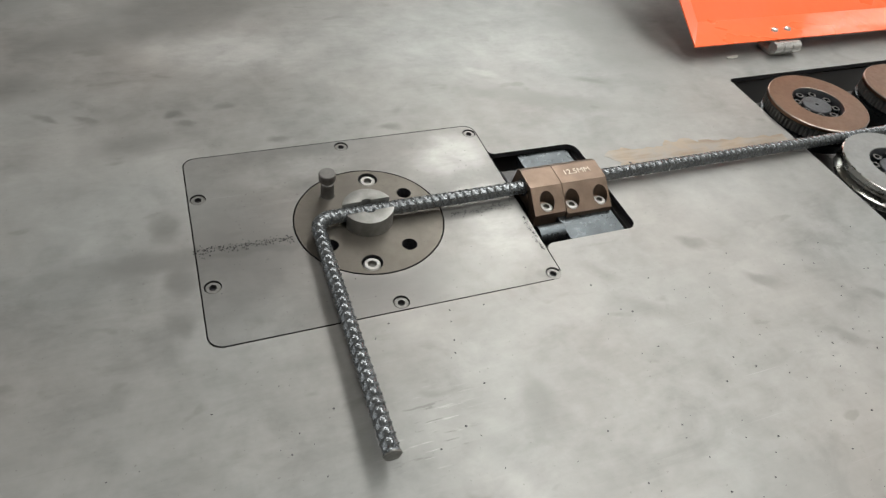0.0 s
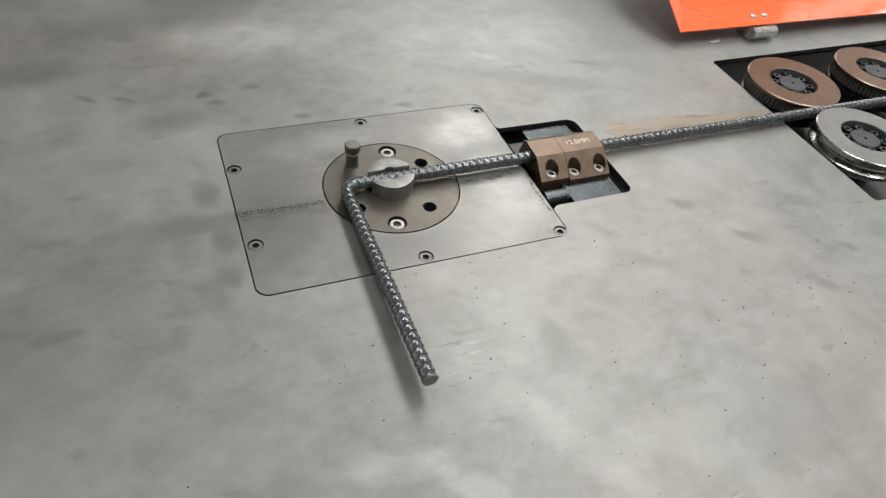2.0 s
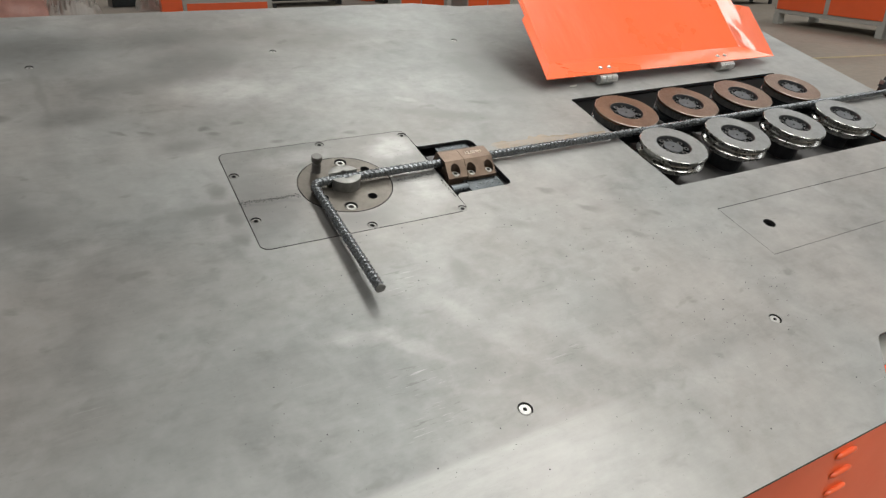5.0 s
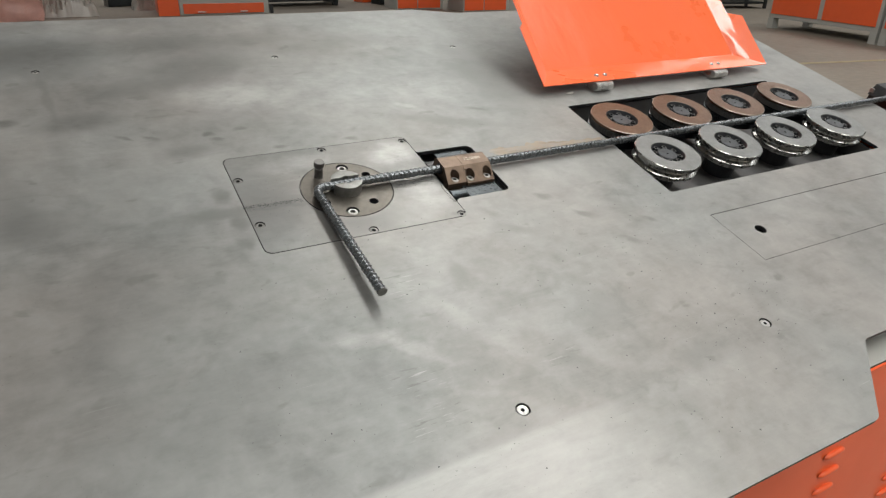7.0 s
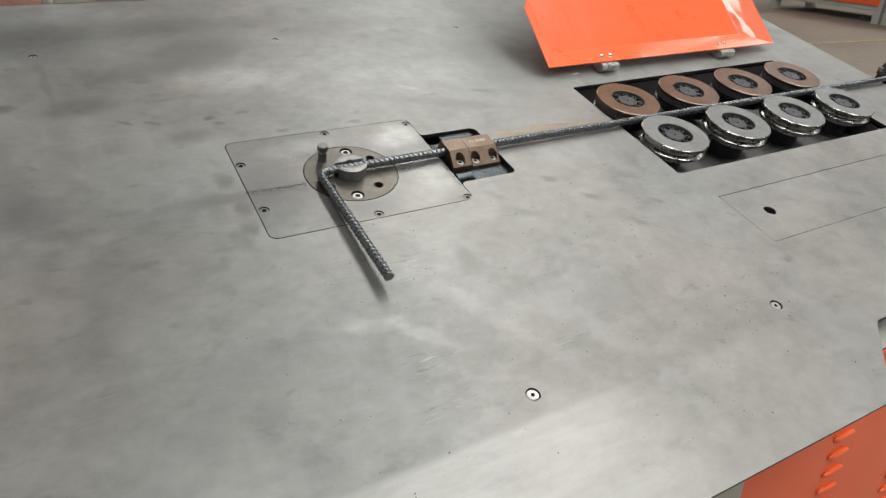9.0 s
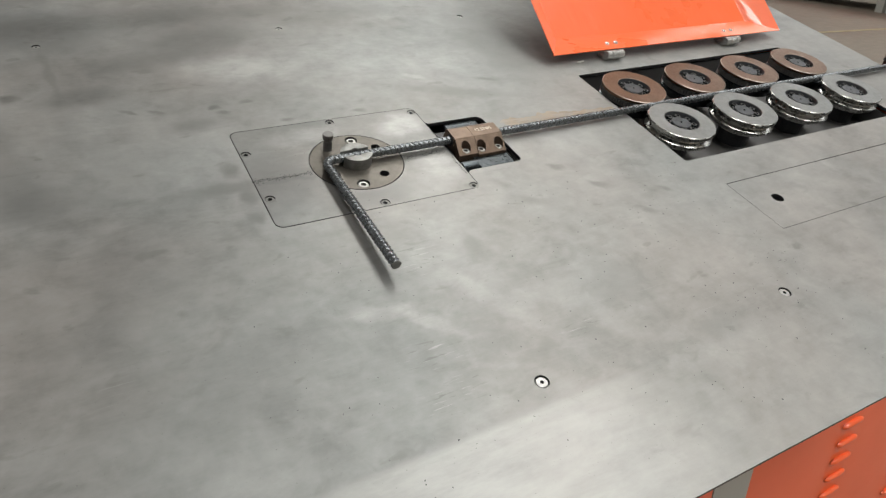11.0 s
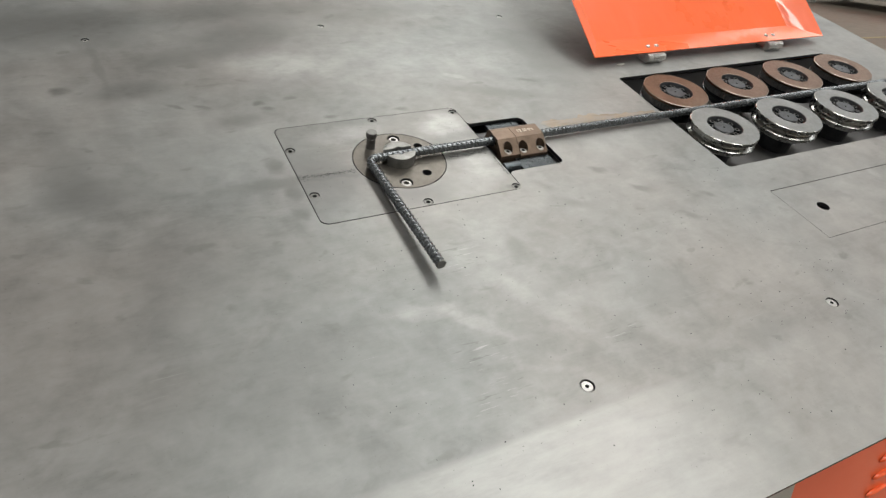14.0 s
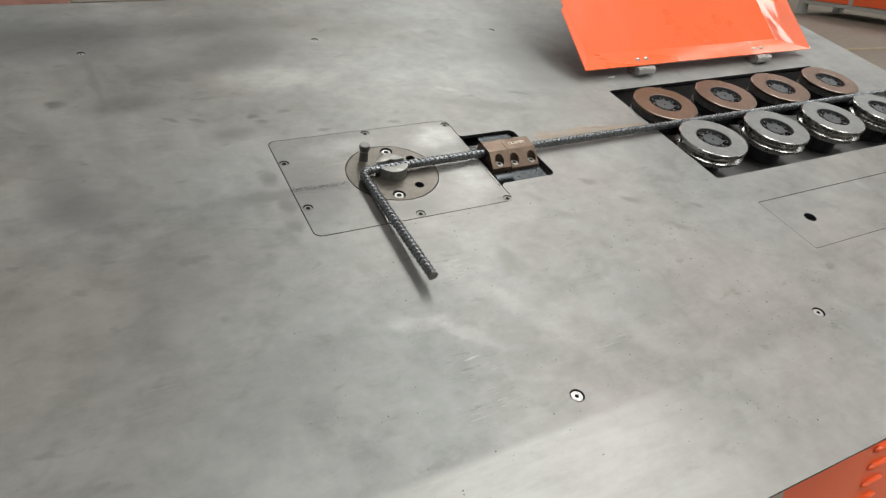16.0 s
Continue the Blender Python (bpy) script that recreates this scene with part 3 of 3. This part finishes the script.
for i, p in enumerate(path):
    p = Vector(p)
    d = (Vector(path[min(i + 1, len(path) - 1)]) - Vector(path[max(i - 1, 0)])).normalized()
    run += (p - prev).length if prev is not None else 0.0
    prev = p
    u, w = Vector((0, 0, 1)), d.cross(Vector((0, 0, 1)))
    ring = []
    for k in range(SEG):
        a = 2 * math.pi * k / SEG
        half = 1 if math.sin(a - 1.2) > 0 else -1
        crest = math.cos(2 * math.pi * (run / 0.0080 + half * (a - 1.2) * 0.30))
        fade = abs(math.sin(a - 1.2)) ** 0.7
        rib = max(0.0, (crest - 0.62) / 0.38) ** 0.6 * fade * 0.0010
        keel = 0.0006 if abs(math.sin(a - 1.2)) < 0.17 else 0.0
        r = BR + max(rib, keel)
        ring.append(bm.verts.new(p + r * (u * math.cos(a) + w * math.sin(a))))
    rings.append(ring)
for a, b in zip(rings, rings[1:]):
    for k in range(SEG):
        bm.faces.new((a[k], a[(k + 1) % SEG], b[(k + 1) % SEG], b[k]))
bm.faces.new(rings[0][::-1]), bm.faces.new(rings[-1])
bar = tagged(part("reinforcing_bar", bm, REBAR, None, "", TABLE, True), "blue-grey ribbed steel reinforcing bar bent into an L shape", "steel bar")

part("cut_end", lathe([(BR + 0.0002, 0.0), (BR + 0.0003, 0.0012), (BR - 0.0006, 0.0018), (BR - 0.003, 0.0015), (0, 0.0021)], 24, (), lambda i, k: 1 + 0.05 * math.sin(i * 1.3)), SCREW, bar, "sheared grey end face", pose(*path[-1], 90, 0, 0), True)

# ---- guide block with its clamp ----
guide = thing("bar_guide", "brown hardened steel bar guide with three socket bolts", "guide block", TABLE)
GX0, GXM, GX1 = 0.1545, 0.1885, 0.2385
FT = Vector((-0.0130, 0.0195))
for x0, x1, holes in ((GX0, GXM - 0.0003, (0.1697,)), (GXM + 0.0003, GX1, (0.1970, 0.2285))):
    FB = Vector((-0.0335, 0.0015)) if x0 == GX0 else Vector((-0.0360, 0.0))
    slope_len, slope = (FT - FB).length, math.degrees(math.atan2(FT.y - FB.y, FT.x - FB.x))
    part("block", prism([(-0.0240, -0.004), (-0.0070, 0.0100), (-0.0129, 0.0196), (0.0120, 0.0212), (0.0170, 0.0190), (0.0230, -0.004)], x0, x1), GUIDE, guide, bevel=0.0005)
    hole_at = [(hx - x0, slope_len * 0.45) for hx in holes]
    cut = math.cos(radians(slope))
    rings = [[(a + 0.0079 * math.cos(2 * math.pi * i / 28), b + 0.0079 / cut * math.sin(2 * math.pi * i / 28)) for i in range(28)] for a, b in hole_at]
    bm = plate([(0, 0), (x1 - x0, 0), (x1 - x0, slope_len), (0, slope_len)], rings, -0.0150, 0.0)
    for v in bm.verts:
        if v.co.z < -0.001:
            v.co.y += v.co.z * math.tan(radians(slope))
    part("front_face", bm, GUIDE, guide, m=pose(x0, FB.x, FB.y, slope, 0, 0))
    for a, b in hole_at:
        mid = FB + (FT - FB) * (b / slope_len)
        part("bolt", socket_screw(0.0064, 0.5, 0.5, 0.16), [HEAD, SCREW], guide, "zinc-plated socket head bolt", pose(x0 + a, mid.x - 0.0012, mid.y - 0.0056, 0, 0, 20), True)
part("clamp_bar", prism([(KY0 + 0.004, -0.012), (KY0 + 0.004, -0.0050), (0.0640, -0.0050), (0.0640, -0.012)], 0.1800, 0.2390), DARK, guide, "dark grey steel clamp bar across the pocket", bevel=0.001)
part("roller", tube([(0.1520, -0.0480, -0.0115), (0.1790, -0.0480, -0.0115)], 0.0105, 24), DARK, guide, "dark polished round spacer", smooth=True)
part("rear_jaw", box(0.1500, 0.0100, -0.012, 0.1790, 0.0420, -0.0030), BLACK, guide, "black steel jaw behind the bar", bevel=0.002)
# flat black disc paints in the shade of the hollow the bar enters
part("throat", tube([(0.1536, BY, BZ), (0.1548, BY, BZ)], 0.0090, 20), BLACK, guide, "black disc in place of the shaded hollow round the bar", smooth=True)
text = bpy.data.curves.new("marking", "FONT")
text.body, text.size, text.extrude, text.align_x, text.align_y = "12.5MM", 0.0094, 0.00015, "CENTER", "CENTER"
marking = new("marking", text)
dg = bpy.context.evaluated_depsgraph_get()
mesh = bpy.data.meshes.new_from_object(marking.evaluated_get(dg))
bpy.data.objects.remove(marking)
mesh.materials.clear()
mesh.materials.append(ETCH)
marking = new("marking", mesh)
marking.parent, marking["label"] = guide, "pale engraved size marking"
marking.matrix_basis = pose(0.2118, 0.0004, 0.0206, math.degrees(math.atan2(0.0016, 0.0249)), 0, 0)

# ---- straightening wheels ----
WR, HUB, WZ = 0.0612, 0.0315, 0.0155


def straightening_wheel(face, side, toothed, label):
    w = thing("straightening_wheel", label, "wheel", TABLE @ pose(0, 0, 0), "straightening wheels")
    rim = [(HUB, -0.006), (HUB, -0.0006), (HUB + 0.0006, 0.0), (WR - 0.0012, 0.0), (WR, -0.0010), (WR, -0.0045 if toothed else -0.0062), (WR - 0.0030, -0.0055 if toothed else -0.0088)]
    if toothed:
        rim += [(WR - 0.0040, -0.0060), (WR - 0.0040, -0.0065), (WR - 0.0012, -0.0075), (WR - 0.0012, -0.0180), (WR - 0.0050, -0.0190), (WR - 0.0050, -0.0220), (WR - 0.001, -0.0235), (WR - 0.001, -0.034), (0.020, -0.036)]
        mats = (0, 3, 0, 3, 0, 1, 1, 1, 2, 2, 2, 1, 1, 1, 1)
        part("rim", lathe(rim, 216, mats, lambda i, k: 0.955 if k in (9, 10) and i % 3 == 0 else 1.0), [face, side, MANDREL, EDGE], w, "", smooth=False)
    else:
        rim += [(WR - 0.0075, -0.0112), (WR - 0.0082, -0.0130), (WR - 0.0075, -0.0148), (WR - 0.0028, -0.0172), (WR - 0.0004, -0.0190), (WR - 0.0004, -0.0222), (WR - 0.0034, -0.0262), (WR - 0.012, -0.0275), (WR - 0.014, -0.034), (0.020, -0.035)]
        mats = (0, 0, 0, 1) + (1,) * 14
        part("rim", lathe(rim, 72, mats), [face, side], w, "", smooth=True)
    part("hub", lathe([(HUB - 0.0004, -0.0008), (HUB - 0.0010, -0.0016), (HUB - 0.0014, -0.0105), (0.0180, -0.0105), (0.0180, -0.0046), (0.0170, -0.0038), (0.0022, -0.0038), (0.0018, -0.0070), (0, -0.0070)], 40), CAP, w, "black hub with a raised round cap", smooth=True)
    b = part("bolt", lathe([(0.0054, -0.0104), (0.0054, -0.0052), (0.0048, -0.0045), (0.0029, -0.0045), (0.0026, -0.0080), (0, -0.0080)], 16, (0, 0, 1, 0, 2, 2)), [DARK, RING, BLACK], w, "small black socket bolt", pose(*at(0, 0.0238), 0), True)
    for i in range(1, 8):
        again(b, pose(*at(45 * i, 0.0238), 0, 0, 0, 45 * i))
    part("axle", lathe([(0, -0.033), (0.030, -0.033), (0.030, -0.0675), (0, -0.0675)], 24), BLACK, w)
    return w


brown = straightening_wheel(BRONZE, DARK, True, "brown oxide-faced toothed wheel sunk in the table well")
bright = straightening_wheel(SILVER, POLISHED, False, "bright grooved steel wheel sunk in the table well")
for i in range(4):
    for first, x, y in ((brown, 0.5885 + 0.1635 * i, 0.0630 + 0.0015 * i), (bright, 0.5925 + 0.1670 * i, -0.0635 + 0.0010 * i)):
        m = TABLE @ pose(x, y, WZ, 0, 0, 17 + 31 * i)
        if i:
            copy_thing(first, m)
        else:
            first.matrix_basis = m
brown["label"] = "brown oxide-faced toothed wheel next to the bar guide"

# ---- hinged cover, standing open behind the wheels ----
OPEN = 31.0
COV = TABLE @ pose(0.834, 0.267, 0.0165, OPEN, 0, 0)
cover = thing("hinged_cover", "glossy orange sheet metal cover standing open behind the wheels", "cover", COV)
HW, OUT, RISE, LONG, KINK = 0.2860, 0.0510, 0.0360, 0.36, 0.085
bm = bmesh.new()
V = lambda *p: bm.verts.new(p)
a, b, d, e = V(-HW, 0, 0), V(HW, 0, 0), V(HW, LONG, 0), V(-HW, LONG, 0)
bm.faces.new((a, b, d, e))
fa, fb = V(-HW - OUT, -OUT - 0.004, RISE), V(HW + OUT, -OUT - 0.004, RISE)
bm.faces.new((a, fa, fb, b))
for sx, inner, low, top in ((-1, a, fa, e), (1, b, fb, d)):
    k1, k2 = V(sx * (HW + OUT), KINK, RISE), V(sx * (HW + 0.026), KINK + 0.022, RISE * 0.52)
    k3 = V(sx * (HW + 0.026), LONG, RISE * 0.52)
    bm.faces.new((inner, low, k1, k2, k3, top)).material_index = 1 if sx > 0 else 0
bm.faces.new((e, d, V(HW + 0.026, LONG + 0.03, RISE * 0.52), V(-HW - 0.026, LONG + 0.03, RISE * 0.52)))
sheet = part("sheet", bm, [ORANGE, BENT], cover)
mod = sheet.modifiers.new("thick", "SOLIDIFY")
mod.thickness, mod.offset = 0.0016, 0
# hinges: a knuckled barrel in front of the lower flange, leaf on the table, two screws each
HY, HZ = 0.1925, 0.0125
inv = COV.inverted() @ TABLE
for hx in (0.6470, 0.9980):
    bm = bmesh.new()
    for k in range(3):
        one = tube([(hx - 0.0225 + 0.0152 * k, HY, HZ), (hx - 0.0225 + 0.0152 * k + 0.0138, HY, HZ)], 0.0078, 16)
        me = bpy.data.meshes.new("knuckle")
        one.to_mesh(me)
        one.free()
        bm.from_mesh(me)
    hinge = part("hinge", bm, ZINC, cover, "bright zinc-plated hinge", inv, True)
    part("leaf", box(hx - 0.0200, HY + 0.001, 0.0002, hx + 0.0200, HY + 0.030, 0.0048), ZINC, hinge)
    for k in (-1, 1):
        bm = lathe([(0.0052, 0), (0.0050, 0.0016), (0.0040, 0.0030), (0.0022, 0.0036), (0.0016, 0.0022), (0, 0.0022)], 16)
        tilt = math.degrees(math.atan2(RISE, OUT + 0.004))
        part("screw", bm, ZINC, cover, "small dome head screw", pose(hx - 0.834 + 0.016 + 0.0115 * k, -0.62 * (OUT + 0.004), 0.62 * RISE + 0.0008, -tilt, 0, 0), True)
# the stay that props the cover open from behind
part("stay", tube([(0.0, 0.12, -0.003), (0.0, 0.20, -0.06), (0.0, 0.26, -0.135)], 0.005), BLACK, cover, "black stay rod behind the cover")

# ---- bar feed guide at the table's edge ----
feed = thing("feed_guide", "black steel feed guide at the end of the table", "guide", TABLE)
part("arm", box(1.278, -0.030, -0.110, 1.600, 0.030, -0.070), TYRE, feed, bevel=0.003)
part("bracket", box(1.440, -0.060, -0.070, 1.560, 0.070, -0.006), TYRE, feed, bevel=0.003)
for nm, y0, y1, top in (("upper_jaw", 0.012, 0.052, 0.0200), ("lower_jaw", -0.052, -0.012, 0.0140)):
    jaw = box(1.392, y0, -0.006, 1.600, y1, top)
    for v in jaw.verts:
        if v.co.x < 1.45 and v.co.z > 0:
            v.co.x += 0.016
    part(nm, jaw, BLACK, feed, bevel=0.002)
part("wear_tip", box(1.390, 0.040, 0.0020, 1.3935, 0.051, 0.0125), HEAD, feed, "bright bare steel end face", bevel=0.001)

# ---- tape residue and loose scale on the table ----
rng = random.Random(4)
pts = []
for i in range(41):
    pts.append((0.277 + 0.236 * i / 40, 0.0100 + rng.uniform(-0.001, 0.001)))
for i in range(40, 0, -1):
    top = 0.047 - 0.014 * i / 40 + rng.uniform(-0.004, 0.003) + (0.006 if 12 < i < 20 else 0)
    pts.append((0.277 + 0.236 * i / 40 + rng.uniform(-0.002, 0.002), top))
for k in range(1, 9):
    pts.append((0.279 + rng.uniform(-0.005, 0.005) - 0.003 * math.sin(k), 0.046 - 0.0042 * k))
tagged(part("tape_residue", plate(pts, [], 0.0001, 0.0003), TAPE, None, "", TABLE), "torn strip of brownish tape residue stuck beside the bar", "tape residue")
bm = bmesh.new()


def flake(x, y, r):
    n, a0 = rng.randint(4, 6), rng.uniform(0, 6.28)
    st, tu = rng.uniform(0.35, 1.0), rng.uniform(0, 3.14)
    vs = []
    for i in range(n):
        a = a0 + 6.28 * i / n
        u, v = r * math.cos(a) * rng.uniform(0.7, 1.2), r * st * math.sin(a) * rng.uniform(0.7, 1.2)
        vs.append((x + u * math.cos(tu) - v * math.sin(tu), y + u * math.sin(tu) + v * math.cos(tu)))
    lo, hi = [bm.verts.new((p, q, 0.0004)) for p, q in vs], [bm.verts.new((p, q, 0.0007)) for p, q in vs]
    bm.faces.new(hi)
    for i in range(n):
        bm.faces.new((lo[i], lo[(i + 1) % n], hi[(i + 1) % n], hi[i]))


for i in range(230):
    x = rng.uniform(-0.155, -0.072)
    flake(x, -0.008 + rng.gauss(0, 0.0022 + 0.01 * max(0, -0.1 - x)) - 0.06 * (x + 0.11) * 0.3, rng.uniform(0.0002, 0.0009))
for x, y in ((0.4536, 0.0187), (0.2955, 0.0213)):
    flake(x, y, 0.0024)
for i in range(80):
    flake(0.1430 + rng.gauss(0, 0.0010), rng.uniform(-0.075, -0.030), rng.uniform(0.0002, 0.0008))
for i in range(140):
    flake(rng.uniform(0.075, 0.140), -0.012 + rng.gauss(0, 0.0022), rng.uniform(0.0002, 0.0007))
for i in range(430):
    flake(rng.uniform(-0.14, 0.14), rng.uniform(-0.10, 0.10), rng.uniform(0.0002, 0.0005)) if rng.random() < 0.3 else flake(0.5 - 0.75 * rng.random() ** 1.6, rng.uniform(-0.58, -0.12), rng.uniform(0.0003, 0.0011))
tagged(part("mill_scale", bm, BLACK, None, "", TABLE), "dark flakes of mill scale scattered on the table", "scale flakes", kind="stuff")


chip = bmesh.new()
vs = [chip.verts.new((0.010 * math.cos(a) * (1 + 0.3 * math.sin(3 * a)), 0.004 * math.sin(a) * (1 + 0.25 * math.cos(2 * a)), 0.0)) for a in [i * 0.5236 for i in range(12)]]
top = bmesh.ops.extrude_face_region(chip, geom=[chip.faces.new(vs)])
for v in top["geom"]:
    if isinstance(v, bmesh.types.BMVert):
        v.co.z = 0.0012
tagged(part("paint_chip", chip, GREY, None, "", TABLE @ pose(0.566, 0.197, 0.0004, 0, 0, 10)), "pale flake of paint lying on the steel table", "paint chip")


# ---- machines and goods behind ----
def machine_cabinet(label, m, wide, deep, high, doors, leg=0.17):
    t = thing("machine_cabinet", label, "cabinet", m, "cabinets in the hall")
    part("frame", box(0, 0, leg, wide, deep, high), GREY, t, "light grey steel frame", bevel=0.01)
    for lx in (0, wide - 0.12):
        for ly in (0, deep - 0.12):
            part("leg", box(lx, ly, 0, lx + 0.12, ly + 0.12, leg), GREY, t)
    step = wide / doors
    for i in range(doors):
        door = part("door", box(i * step + 0.05, -0.018, leg + 0.07, (i + 1) * step - 0.05, 0.002, high - 0.07), PANEL, t, "orange-red steel door", bevel=0.006)
        part("handle", box((i + 0.85) * step, -0.035, high - 0.30, (i + 0.85) * step + 0.025, -0.018, high - 0.18), BLACK, door)
    return t


machine_cabinet("orange machine base with light grey frame on short legs", pose(10.60, 7.05, 0, 0, 0, -101), 2.17, 0.9, 1.05, 2)
machine_cabinet("orange machine base with light grey frame on short legs", pose(10.16, 4.86, 0, 0, 0, -101), 2.15, 0.9, 1.05, 2)
# machines far back in the hall, their feet just above the table's far edge
back = thing("steel_cabinet", "orange and light grey steel cabinet standing on the hall floor", "cabinet", pose(1.38, 12.45, 0, 0, 0, -5))
part("post", box(0.0, 0.0, 0.0, 0.35, 0.9, 1.10), PANEL, back, "orange-red painted post", bevel=0.01)
part("frame", box(0.355, 0.02, 0.0, 1.93, 0.9, 1.10), GREY, back, "light grey painted frame", bevel=0.01)
front = part("drawer", box(0.42, -0.004, 0.03, 1.84, 0.022, 0.200), PANEL, back, "orange-red drawer front", bevel=0.006)
for hx in (0.66, 1.40):
    part("handle", box(hx, -0.030, 0.050, hx + 0.14, -0.004, 0.068), ZINC, front, "bright pull handle", bevel=0.004)
part("foot", box(1.96, 0.05, 0.0, 2.02, 0.12, 0.16), BLACK, back)
for x, y, turn, label in ((5.90, 12.13, -6, "orange cabinet with a grey side standing far behind the table"), (6.95, 11.25, -6, "orange cabinet behind the open cover")):
    cab = thing("steel_cabinet", label, "cabinet", pose(x, y, 0, 0, 0, turn))
    part("door", box(0.0, -0.015, 0.03, 0.42, 0.0, 1.0), PANEL, cab, "orange-red door", bevel=0.005)
    part("door", box(0.44, -0.015, 0.03, 0.93, 0.0, 1.0), PANEL, cab, "orange-red door", bevel=0.005)
    part("frame", box(-0.02, 0.002, 0.0, 1.0, 0.8, 1.05), GREY, cab, "light grey painted frame", bevel=0.01)
wrapped = thing("wrapped_machine", "orange machine wrapped in crumpled clear plastic film", "machine", pose(-2.2, 12.35, 0))
bm = box(0, 0, 0, 1.8, 0.9, 1.1)
bmesh.ops.subdivide_edges(bm, edges=list(bm.edges), cuts=14, use_grid_fill=True)
for v in bm.verts:
    v.co += Vector((0.05, 0.06, 0.03)) * (noise.noise(v.co * 5.0) + 0.5 * noise.noise(v.co * 13.0))
    v.co.z = max(0.0, v.co.z)
part("film", bm, WRAP, wrapped, "crumpled plastic film tinted by the orange paint below", smooth=True)


def draped_heap(label, m, wide, deep, high, seed):
    """A heap of crumpled sheeting: a dome with folds."""
    bm = bmesh.new()
    bmesh.ops.create_grid(bm, x_segments=46, y_segments=32, size=1)
    for v in bm.verts:
        x, y = v.co.x, v.co.y
        fall = max(0.0, 1 - x * x) ** 0.6 * max(0.0, 1 - y * y) ** 0.6
        p = Vector((x * 2.0 + seed, y * 2.0, seed))
        fold = 0.60 + 0.5 * noise.noise(p) + 0.55 * (0.5 - abs(noise.noise(p * 2.3))) * 1.2 + 0.30 * noise.noise(p * 5.0) + 0.12 * noise.noise(p * 11.0)
        v.co = (x * wide / 2, y * deep / 2, max(0.002, high * fall * fold))
    return tagged(part("sheeting", bm, FILM, None, "", m, True), label, "plastic sheeting")


draped_heap("heap of crumpled grey plastic sheeting on the floor", pose(0.02, 13.2, 0), 0.86, 0.8, 0.60, 3.0)
draped_heap("low heap of pale plastic sheeting on the floor", pose(1.32, 13.9, 0), 0.42, 0.6, 0.40, 8.0)
dark_bin = thing("dark_machine", "dark machine on feet far behind the table", "machine", pose(3.45, 13.5, 0))
part("body", box(0, 0, 0.10, 1.72, 0.9, 0.9), BLACK, dark_bin, bevel=0.02)
for lx in (0.03, 1.60):
    part("foot", box(lx, 0.02, 0, lx + 0.10, 0.14, 0.10), DARK, dark_bin)
for x, y, w, h, mt, label in ((5.25, 14.2, 0.16, 0.45, WELL, "black crate on the floor"), (5.92, 14.0, 0.34, 0.5, PANEL, "dull red crate on the floor"), (6.05, 13.3, 0.42, 0.5, DARK, "dark blue-grey crate on the floor"), (0.75, 14.6, 0.5, 0.4, DARK, "dark crate behind the sheeting")):
    crate = thing("crate", label, "crate", pose(x, y, 0, 0, 0, 8))
    part("body", box(0, 0, 0, w, 0.4, h), mt, crate, bevel=0.01)
    part("rim", box(-0.015, -0.015, h - 0.04, w + 0.015, 0.415, h + 0.01), mt, crate, bevel=0.006)


def shelf_rack(label, m, wide, deep, levels):
    """An open rack of dark steel: four posts and boards between them."""
    t = thing("shelf_rack", label, "rack", m)
    for lx in (0, wide - 0.06):
        for ly in (0, deep - 0.06):
            part("post", box(lx, ly, 0, lx + 0.06, ly + 0.06, levels[-1] + 0.05), BLACK, t, bevel=0.004)
    for z in levels:
        part("board", box(0.03, 0.01, z, wide - 0.03, deep - 0.01, z + 0.04), DARK, t, bevel=0.003)
    return t


shelf_rack("low dark steel rack on the hall floor", pose(12.75, 9.95, 0, 0, 0, -14), 1.3, 0.7, (0.10, 0.42, 0.80))
